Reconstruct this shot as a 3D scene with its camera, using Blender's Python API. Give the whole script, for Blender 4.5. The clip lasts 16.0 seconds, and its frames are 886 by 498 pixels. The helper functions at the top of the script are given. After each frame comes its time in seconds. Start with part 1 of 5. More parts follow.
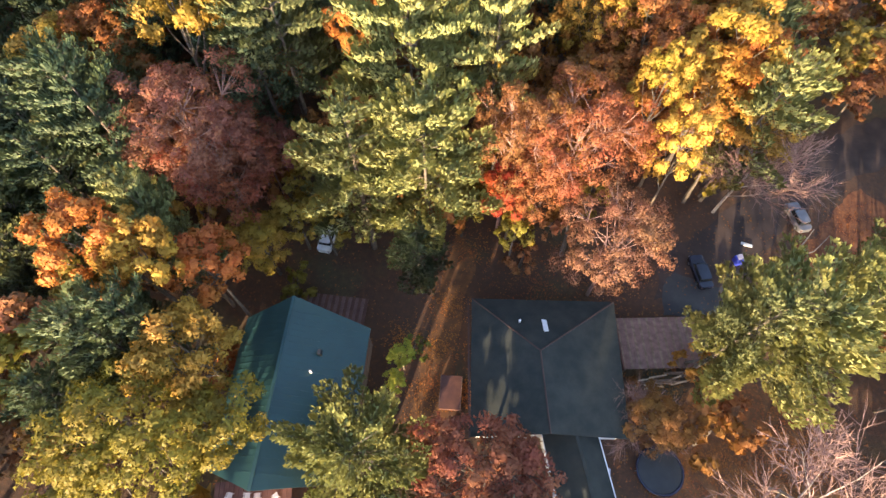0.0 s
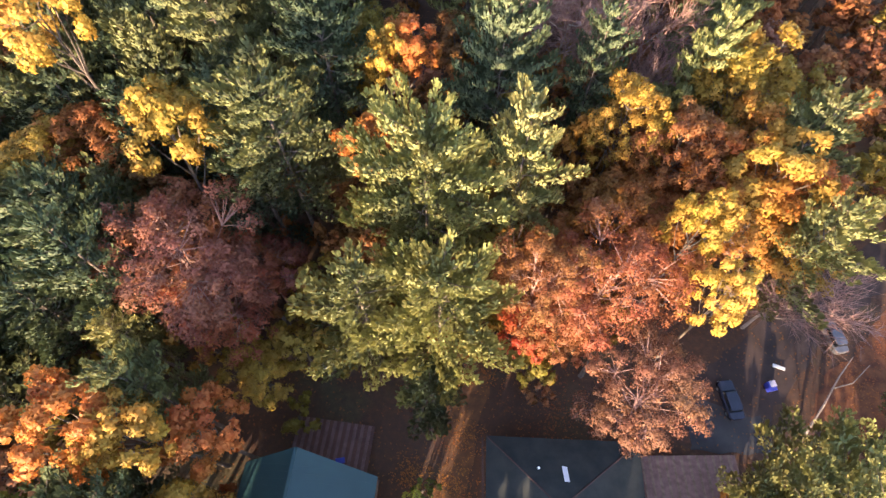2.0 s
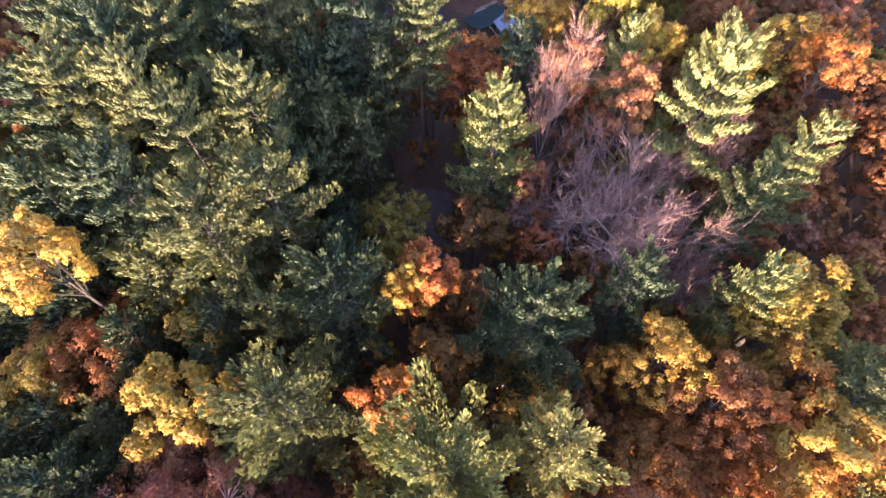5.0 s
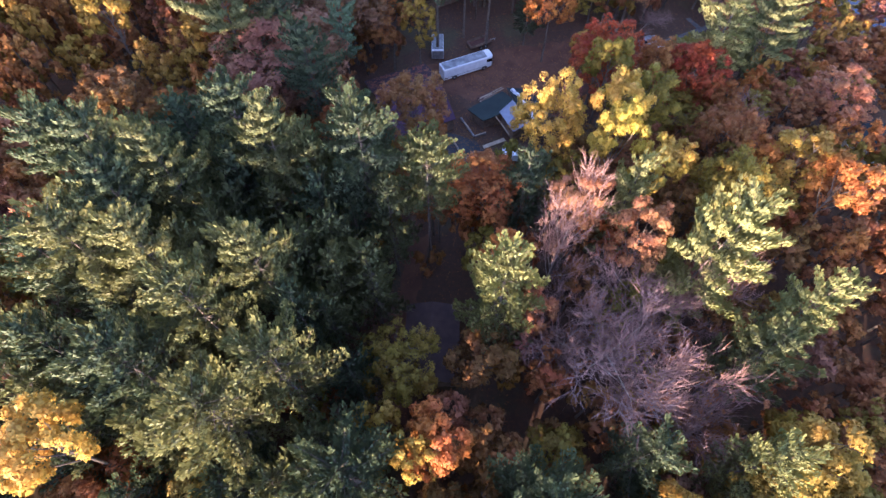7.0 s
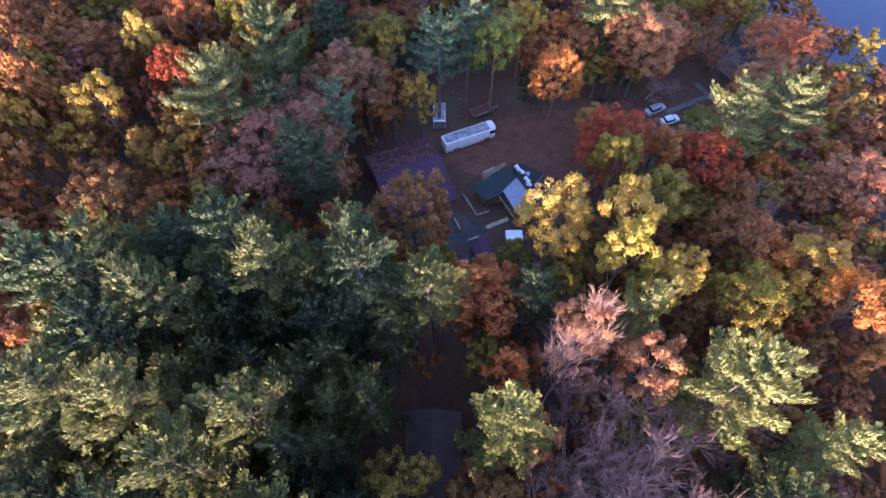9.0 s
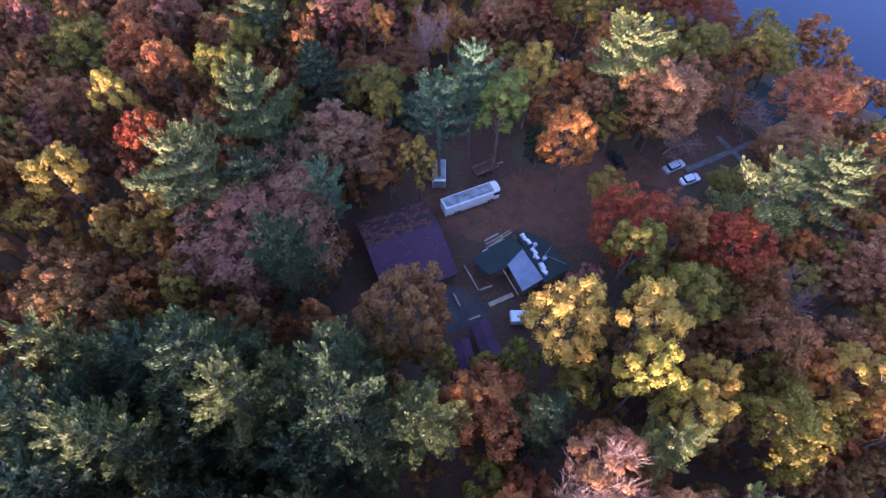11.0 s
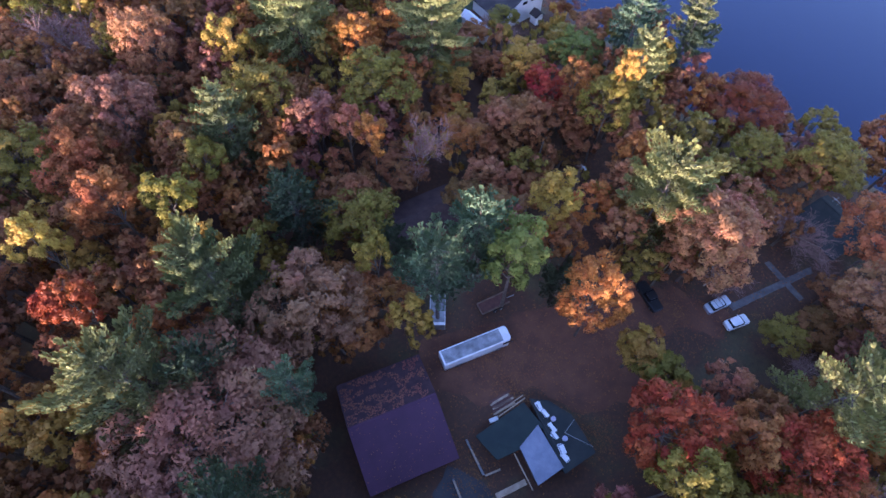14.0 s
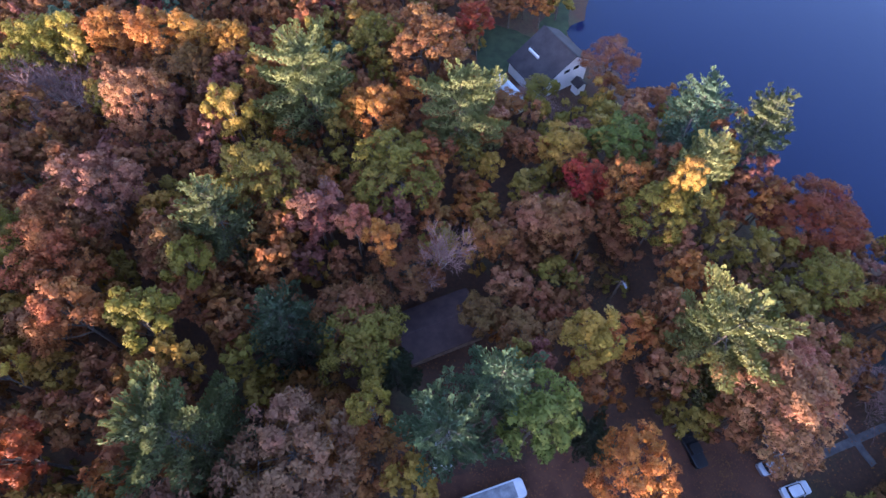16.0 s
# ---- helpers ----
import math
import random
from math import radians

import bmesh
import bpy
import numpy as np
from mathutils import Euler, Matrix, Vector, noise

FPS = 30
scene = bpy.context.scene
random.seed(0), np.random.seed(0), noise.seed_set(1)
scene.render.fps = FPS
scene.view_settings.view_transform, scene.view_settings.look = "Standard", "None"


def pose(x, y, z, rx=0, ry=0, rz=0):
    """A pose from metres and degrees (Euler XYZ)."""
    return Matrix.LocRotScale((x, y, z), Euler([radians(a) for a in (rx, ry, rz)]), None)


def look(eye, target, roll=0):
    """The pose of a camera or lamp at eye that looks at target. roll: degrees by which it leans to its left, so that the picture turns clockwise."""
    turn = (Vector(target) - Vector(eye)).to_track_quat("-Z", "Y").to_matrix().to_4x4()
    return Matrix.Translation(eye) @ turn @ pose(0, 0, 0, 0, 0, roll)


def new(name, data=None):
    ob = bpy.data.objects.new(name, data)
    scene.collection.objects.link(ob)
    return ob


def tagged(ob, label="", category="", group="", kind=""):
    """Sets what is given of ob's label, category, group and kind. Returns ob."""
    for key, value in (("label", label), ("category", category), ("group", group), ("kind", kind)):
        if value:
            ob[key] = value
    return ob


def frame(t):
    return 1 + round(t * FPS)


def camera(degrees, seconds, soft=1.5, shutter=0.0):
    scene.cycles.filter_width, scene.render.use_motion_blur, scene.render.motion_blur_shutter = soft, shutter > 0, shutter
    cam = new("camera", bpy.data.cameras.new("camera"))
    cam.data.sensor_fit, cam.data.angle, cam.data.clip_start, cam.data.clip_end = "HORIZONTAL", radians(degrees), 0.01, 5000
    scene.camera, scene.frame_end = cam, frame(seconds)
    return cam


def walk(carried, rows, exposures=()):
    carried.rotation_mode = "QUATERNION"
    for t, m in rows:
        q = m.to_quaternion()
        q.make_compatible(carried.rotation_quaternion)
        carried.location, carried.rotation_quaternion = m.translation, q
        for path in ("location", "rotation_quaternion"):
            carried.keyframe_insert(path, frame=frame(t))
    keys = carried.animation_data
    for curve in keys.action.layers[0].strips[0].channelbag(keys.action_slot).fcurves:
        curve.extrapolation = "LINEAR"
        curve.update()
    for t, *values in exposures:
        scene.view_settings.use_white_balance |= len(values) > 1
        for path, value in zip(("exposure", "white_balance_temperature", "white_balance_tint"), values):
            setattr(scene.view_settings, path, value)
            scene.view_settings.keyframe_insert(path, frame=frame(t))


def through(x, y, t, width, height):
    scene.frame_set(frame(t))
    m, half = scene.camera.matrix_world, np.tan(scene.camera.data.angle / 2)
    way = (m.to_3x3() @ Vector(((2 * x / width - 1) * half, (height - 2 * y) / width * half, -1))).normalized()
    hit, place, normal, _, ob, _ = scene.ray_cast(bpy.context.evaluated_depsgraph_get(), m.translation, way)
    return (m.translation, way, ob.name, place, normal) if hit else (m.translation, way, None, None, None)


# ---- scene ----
cam = camera(79.92, 16.0)
PATH = [
    (0, (0.505, 0.591, 59.843), (0.385, 9.872, 42.128), 0.12),
    (0.5, (0.151, 3.808, 60.440), (0.001, 13.139, 42.751), 0.18),
    (1, (-0.223, 7.139, 61.001), (-0.398, 16.538, 43.348), 0.25),
    (1.5, (-0.633, 10.713, 61.684), (-0.829, 20.143, 44.048), 0.34),
    (2, (-1.038, 14.490, 62.691), (-1.256, 23.912, 45.050), 0.43),
    (2.5, (-1.414, 18.452, 63.880), (-1.652, 27.876, 46.241), 0.53),
    (3, (-1.901, 22.438, 65.147), (-2.162, 31.879, 47.518), 0.62),
    (3.5, (-2.360, 26.288, 66.543), (-2.638, 35.773, 48.937), 0.71),
    (4, (-2.868, 30.103, 68.018), (-3.160, 39.638, 50.440), 0.72),
    (4.5, (-3.357, 33.856, 69.540), (-3.668, 43.444, 51.991), 0.69),
    (7, (-5.318, 52.130, 77.897), (-5.725, 62.029, 60.523), 0.14),
    (7.5, (-5.558, 55.715, 79.753), (-5.969, 65.650, 62.400), 0.13),
    (8, (-5.737, 59.307, 81.609), (-6.161, 69.263, 64.269), 0.11),
    (8.5, (-5.842, 62.907, 82.692), (-6.291, 72.876, 65.359), 0.03),
    (9, (-5.911, 66.528, 82.965), (-6.391, 76.486, 65.627), -0.10),
    (11.5, (-5.979, 87.434, 82.195), (-6.588, 97.255, 64.783), -0.30),
    (12, (-6.163, 92.080, 81.835), (-6.777, 101.908, 64.427), -0.27),
    (12.5, (-6.392, 96.953, 81.509), (-7.010, 106.774, 64.097), -0.20),
    (13, (-6.703, 101.988, 81.167), (-7.329, 111.807, 63.755), -0.12),
    (13.5, (-7.024, 107.139, 80.770), (-7.662, 116.961, 63.360), -0.06),
    (14, (-7.387, 112.425, 80.449), (-8.032, 122.242, 63.036), 0.02),
    (14.5, (-7.768, 117.392, 80.199), (-8.423, 127.198, 62.781), 0.13),
    (15, (-8.198, 122.645, 79.775), (-8.942, 132.472, 62.372), 0.26),
    (15.5, (-8.652, 127.974, 79.398), (-9.611, 137.803, 62.006), 0.40),
    (16, (-9.308, 133.247, 79.083), (-10.599, 143.048, 61.697), 0.73),
]
EXPOSURES = [(0, 2.92, 6300, 19), (3, 3.07, 6050, 34), (4.5, 3.15, 5750, 38), (8, 3.12, 5400, 40), (12, 3.02, 5080, 42), (16, 2.90, 5120, 37)]
walk(cam, [(t, look(eye, target, roll)) for t, eye, target, roll in PATH], EXPOSURES)


# ---- light ----
SUN_AZ, SUN_EL = 19.0, 9.0     # the light travels towards +y, turned this many degrees to +x
world = bpy.data.worlds.new("world")
scene.world = world
world.use_nodes = True
wn = world.node_tree.nodes
sky = wn.new("ShaderNodeTexSky")
sky.sky_type = "NISHITA"
sky.sun_disc = False
sky.sun_elevation = radians(SUN_EL)
sky.sun_rotation = radians(180 + SUN_AZ)
wn["Background"].inputs["Strength"].default_value = 0.15
world.node_tree.links.new(sky.outputs[0], wn["Background"].inputs["Color"])
sun_data = bpy.data.lights.new("sun", "SUN")
sun_data.energy, sun_data.angle, sun_data.color = 3.25, radians(0.6), (1.0, 0.785, 0.45)
sun = new("sun", sun_data)
_az, _el = radians(SUN_AZ), radians(SUN_EL)
_dir = Vector((math.sin(_az) * math.cos(_el), math.cos(_az) * math.cos(_el), -math.sin(_el)))
sun.rotation_euler = _dir.to_track_quat("-Z", "Y").to_euler()
sun.location = (-60, -150, 120)

# ---- materials ----
def node_mat(name):
    m = bpy.data.materials.new(name)
    m.use_nodes = True
    nt = m.node_tree
    b = nt.nodes["Principled BSDF"]
    return m, nt, b


def ramp(nt, fac, stops):
    r = nt.nodes.new("ShaderNodeValToRGB")
    e = r.color_ramp.elements
    while len(e) < len(stops):
        e.new(0.5)
    for el, (p, c) in zip(e, stops):
        el.position, el.color = p, (*c, 1)
    nt.links.new(fac, r.inputs[0])
    return r.outputs[0]


def noise_tex(nt, scale, detail=4.0, rough=0.55, coord="Object"):
    tc = nt.nodes.new("ShaderNodeTexCoord")
    n = nt.nodes.new("ShaderNodeTexNoise")
    n.inputs["Scale"].default_value, n.inputs["Detail"].default_value, n.inputs["Roughness"].default_value = scale, detail, rough
    nt.links.new(tc.outputs[coord], n.inputs["Vector"])
    return n.outputs[0]


def mix(nt, fac, a, b, kind="MIX"):
    n = nt.nodes.new("ShaderNodeMix")
    n.data_type, n.blend_type = "RGBA", kind
    for sock, v in ((n.inputs[0], fac), (n.inputs[6], a), (n.inputs[7], b)):
        if isinstance(v, (int, float)):
            sock.default_value = v
        elif isinstance(v, tuple):
            sock.default_value = (*v, 1)
        else:
            nt.links.new(v, sock)
    return n.outputs[2]


def bump(nt, b, height, strength=0.4, dist=0.05):
    n = nt.nodes.new("ShaderNodeBump")
    n.inputs["Strength"].default_value, n.inputs["Distance"].default_value = strength, dist
    nt.links.new(height, n.inputs["Height"])
    nt.links.new(n.outputs[0], b.inputs["Normal"])


def leaf_mat(name, dark, mid, light, through=0.35, rough=0.55, hue=0.014):
    """Foliage: each sprig takes its own tone, each tree a shift of its own, and light passes through."""
    m, nt, b = node_mat(name)
    dark = tuple(0.42 * d + 0.58 * c for d, c in zip(dark, mid))
    light = tuple(0.58 * d + 0.42 * c for d, c in zip(light, mid))
    geo = nt.nodes.new("ShaderNodeNewGeometry")
    info = nt.nodes.new("ShaderNodeObjectInfo")
    col = ramp(nt, geo.outputs["Random Per Island"], [(0.0, dark), (0.45, mid), (1.0, light)])
    patch = noise_tex(nt, 0.55, 3.0)
    col = mix(nt, ramp(nt, patch, [(0.35, (0, 0, 0)), (0.7, (0.55, 0.55, 0.55))]), col, light)
    hsv = nt.nodes.new("ShaderNodeHueSaturation")
    mr = nt.nodes.new("ShaderNodeMapRange")
    mr.inputs["To Min"].default_value, mr.inputs["To Max"].default_value = 0.487, 0.513
    nt.links.new(info.outputs["Random"], mr.inputs["Value"])
    tc = nt.nodes.new("ShaderNodeTexCoord")
    drift = nt.nodes.new("ShaderNodeTexNoise")
    drift.noise_dimensions = "4D"
    drift.inputs["Scale"].default_value, drift.inputs["Detail"].default_value = 0.28, 2.0
    wide = nt.nodes.new("ShaderNodeMath")
    wide.operation = "MULTIPLY"
    wide.inputs[1].default_value = 40.0
    nt.links.new(info.outputs["Random"], wide.inputs[0])
    nt.links.new(wide.outputs[0], drift.inputs["W"])
    nt.links.new(tc.outputs["Object"], drift.inputs["Vector"])
    swing = nt.nodes.new("ShaderNodeMapRange")
    swing.inputs["From Min"].default_value, swing.inputs["From Max"].default_value = 0.3, 0.7
    swing.inputs["To Min"].default_value, swing.inputs["To Max"].default_value = -hue, hue
    nt.links.new(drift.outputs[0], swing.inputs["Value"])
    add = nt.nodes.new("ShaderNodeMath")
    nt.links.new(mr.outputs[0], add.inputs[0])
    nt.links.new(swing.outputs[0], add.inputs[1])
    nt.links.new(add.outputs[0], hsv.inputs["Hue"])
    mv = nt.nodes.new("ShaderNodeMapRange")
    mv.inputs["To Min"].default_value, mv.inputs["To Max"].default_value = 1.15, 0.85
    nt.links.new(info.outputs["Random"], mv.inputs["Value"])
    nt.links.new(mv.outputs[0], hsv.inputs["Value"])
    nt.links.new(col, hsv.inputs["Color"])
    b.inputs["Roughness"].default_value = rough
    b.inputs["Specular IOR Level"].default_value = 0.2
    nt.links.new(hsv.outputs[0], b.inputs["Base Color"])
    tr = nt.nodes.new("ShaderNodeBsdfTranslucent")
    nt.links.new(hsv.outputs[0], tr.inputs["Color"])
    ms = nt.nodes.new("ShaderNodeMixShader")
    ms.inputs[0].default_value = through
    nt.links.new(b.outputs[0], ms.inputs[1])
    nt.links.new(tr.outputs[0], ms.inputs[2])
    nt.links.new(ms.outputs[0], nt.nodes["Material Output"].inputs[0])
    return m


LEAF = {
    # bluepine carries shade in its colour, palepine sunlight, for the same white pines
    "pine": leaf_mat("pine_needles", (0.09, 0.102, 0.041), (0.146, 0.16, 0.063), (0.215, 0.226, 0.09), 0.25),
    "bluepine": leaf_mat("blue_green_needles", (0.038, 0.062, 0.036), (0.07, 0.1, 0.052), (0.125, 0.152, 0.072), 0.2),
    "palepine": leaf_mat("yellow_green_needles", (0.175, 0.182, 0.066), (0.255, 0.258, 0.09), (0.335, 0.33, 0.122), 0.25),
    "rust": leaf_mat("rust_leaves", (0.11, 0.039, 0.012), (0.25, 0.09, 0.025), (0.4, 0.168, 0.052)),
    "russet": leaf_mat("russet_leaves", (0.09, 0.03, 0.013), (0.20, 0.067, 0.029), (0.33, 0.13, 0.056)),
    "red": leaf_mat("red_leaves", (0.105, 0.016, 0.009), (0.255, 0.037, 0.016), (0.39, 0.08, 0.032)),
    "maroon": leaf_mat("dark_red_leaves", (0.085, 0.017, 0.007), (0.19, 0.037, 0.011), (0.29, 0.072, 0.022)),
    "orange": leaf_mat("orange_leaves", (0.16, 0.056, 0.013), (0.33, 0.124, 0.025), (0.47, 0.21, 0.05)),
    "gold": leaf_mat("gold_leaves", (0.15, 0.088, 0.014), (0.295, 0.178, 0.028), (0.41, 0.262, 0.052)),
    "yellow": leaf_mat("yellow_leaves", (0.21, 0.138, 0.02), (0.37, 0.25, 0.038), (0.49, 0.35, 0.07)),
    "olive": leaf_mat("olive_leaves", (0.08, 0.062, 0.012), (0.175, 0.13, 0.019), (0.29, 0.218, 0.038)),
    "brown": leaf_mat("brown_leaves", (0.085, 0.039, 0.013), (0.19, 0.084, 0.026), (0.3, 0.148, 0.05)),
    "salmon": leaf_mat("pale_russet_leaves", (0.13, 0.053, 0.025), (0.285, 0.12, 0.052), (0.45, 0.212, 0.1)),
    "mauve": leaf_mat("dusky_rose_leaves", (0.09, 0.036, 0.025), (0.195, 0.077, 0.05), (0.34, 0.145, 0.092)),
    "wine": leaf_mat("wine_red_leaves", (0.095, 0.026, 0.017), (0.215, 0.058, 0.038), (0.34, 0.11, 0.07)),
    "dusk": leaf_mat("dusky_brown_leaves", (0.10, 0.046, 0.024), (0.20, 0.096, 0.050), (0.33, 0.172, 0.094)),
    "spruce": leaf_mat("blue_spruce_needles", (0.078, 0.122, 0.068), (0.125, 0.186, 0.104), (0.18, 0.24, 0.13), 0.2),
    "lime": leaf_mat("lime_leaves", (0.15, 0.17, 0.02), (0.28, 0.30, 0.036), (0.40, 0.41, 0.07)),
    "green": leaf_mat("green_leaves", (0.055, 0.070, 0.014), (0.118, 0.14, 0.026), (0.20, 0.21, 0.046)),
}
WORDS = {
    "pine": "mid green", "bluepine": "shade-darkened blue-green", "spruce": "pale blue-green", "palepine": "sunlit yellow-green", "rust": "rust-brown", "red": "bright red", "russet": "thinning russet",
    "maroon": "dark red", "orange": "orange", "gold": "golden", "yellow": "bright yellow", "olive": "olive-yellow",
    "brown": "brown", "salmon": "pale russet", "mauve": "dusky rose", "green": "still green", "wine": "wine-red", "lime": "lime-yellow", "dusk": "dusky brown",
}


def bark_mat(name, dark, light):
    m, nt, b = node_mat(name)
    n = noise_tex(nt, 3.0, 6.0)
    nt.links.new(ramp(nt, n, [(0.3, dark), (0.7, light)]), b.inputs["Base Color"])
    b.inputs["Roughness"].default_value = 0.9
    bump(nt, b, n, 0.6, 0.04)
    return m


BARK = bark_mat("grey_brown_bark", (0.05, 0.038, 0.03), (0.14, 0.11, 0.09))
PALE_BARK = bark_mat("pale_bark", (0.17, 0.13, 0.105), (0.42, 0.34, 0.28))
TWIG = bark_mat("rosy_twigs", (0.14, 0.075, 0.065), (0.32, 0.19, 0.155))

# ground: leaf litter over soil, with mossy and grassy patches
GROUND, nt, b = node_mat("leaf_litter")
n1, n2, n3 = noise_tex(nt, 0.09, 5), noise_tex(nt, 1.6, 6, 0.7), noise_tex(nt, 7.0, 4, 0.7)
soil = ramp(nt, n2, [(0.30, (0.036, 0.021, 0.014)), (0.52, (0.086, 0.038, 0.018)), (0.70, (0.17, 0.066, 0.024))])
grass = ramp(nt, n2, [(0.3, (0.04, 0.052, 0.022)), (0.7, (0.11, 0.125, 0.05))])
col = mix(nt, ramp(nt, n1, [(0.52, (0, 0, 0)), (0.66, (0.8, 0.8, 0.8))]), soil, grass)
col = mix(nt, ramp(nt, n3, [(0.45, (0.35, 0.35, 0.35)), (0.75, (1, 1, 1))]), (0.062, 0.034, 0.023), col)
nt.links.new(col, b.inputs["Base Color"])
b.inputs["Roughness"].default_value = 0.95
bump(nt, b, n3, 0.8, 0.12)

WATER, nt, b = node_mat("lake_water")
b.inputs["Base Color"].default_value = (0.008, 0.014, 0.046, 1)
b.inputs["Roughness"].default_value = 0.08
b.inputs["IOR"].default_value = 1.33
b.inputs["Specular IOR Level"].default_value = 0.36
wv = noise_tex(nt, 0.7, 3)
bump(nt, b, wv, 0.12, 0.1)


# ---- mesh helpers ----
def part(name, bm, material, parent=None, label=""):
    me = bpy.data.meshes.new(name)
    bm.to_mesh(me)
    bm.free()
    me.materials.append(material)
    ob = new(name, me)
    if parent:
        ob.parent = parent
    if label:
        tagged(ob, label)
    return ob


def mesh_from(name, verts, faces, material):
    me = bpy.data.meshes.new(name)
    me.from_pydata(verts, [], faces)
    me.materials.append(material)
    me.update()
    return me


NORMALS = {}


class Soup:
    """Vertices and faces gathered for one mesh; normals, where given, soften the shading of foliage."""
    def __init__(self):
        self.v, self.f, self.n, self.nrm = [], [], 0, []

    def add(self, v, f, normals=None):
        v = np.asarray(v, float)
        self.v.append(v)
        f = np.asarray(f) + self.n if isinstance(f, np.ndarray) else [[i + self.n for i in face] for face in f]
        self.f.extend(f.tolist() if isinstance(f, np.ndarray) else f)
        self.n += len(v)
        if normals is not None:
            self.nrm.append(normals)

    def leaves(self, v, out, soft=0.6):
        """v: (n, 3, 3), one triangle each, turned to face out and shaded softly."""
        n = len(v)
        nf = unit(np.cross(v[:, 1] - v[:, 0], v[:, 2] - v[:, 0]))
        turn = (nf * out).sum(1) < 0
        v[turn] = v[turn][:, ::-1]
        nf[turn] *= -1
        nn = unit(out * soft + nf * (1 - soft))
        self.add(v.reshape(-1, 3), np.arange(n * 3).reshape(n, 3), np.repeat(nn, 3, 0))

    def mesh(self, name, material):
        me = mesh_from(name, np.concatenate(self.v).tolist(), self.f, material)
        if self.nrm:
            nn = np.concatenate(self.nrm)
            me.shade_smooth()
            me.normals_split_custom_set_from_vertices(nn.tolist())
            NORMALS[me.name] = nn
        return me


def tube(soup, pts, radii, sides=5):
    pts = np.asarray(pts, float)
    rows = []
    for i, p in enumerate(pts):
        d = pts[min(i + 1, len(pts) - 1)] - pts[max(i - 1, 0)]
        d = d / (np.linalg.norm(d) + 1e-9)
        a = np.cross(d, (0.3, 0.9, 0.1) if abs(d[2]) > 0.8 else (0, 0, 1.0))
        a /= np.linalg.norm(a)
        c = np.cross(d, a)
        w = np.arange(sides) * 2 * math.pi / sides
        rows.append(p + radii[i] * (np.outer(np.cos(w), a) + np.outer(np.sin(w), c)))
    f = []
    for i in range(len(pts) - 1):
        for j in range(sides):
            k = (j + 1) % sides
            f.append([i * sides + j, i * sides + k, (i + 1) * sides + k, (i + 1) * sides + j])
    soup.add(np.concatenate(rows), f)


def unit(v):
    return v / (np.linalg.norm(v, axis=-1, keepdims=True) + 1e-9)


def sprigs(rng, at, out, size, spread=0.6):
    """Single leaf sprays at the points, facing roughly outwards."""
    n = len(at)
    nrm = unit(out + rng.normal(0, spread, (n, 3)) + np.array((0, 0, 0.2)))
    t = unit(np.cross(nrm, rng.normal(0, 1, (n, 3))))
    s = np.cross(nrm, t)
    ln = size * rng.uniform(0.6, 1.4, (n, 1))
    wd = ln * rng.uniform(0.35, 0.6, (n, 1))
    k = rng.uniform(-0.3, 0.5, (n, 1))
    return np.stack([at - t * ln * 0.5, at + s * wd + t * ln * k, at + t * ln * 0.5 - s * wd * 0.3], 1)


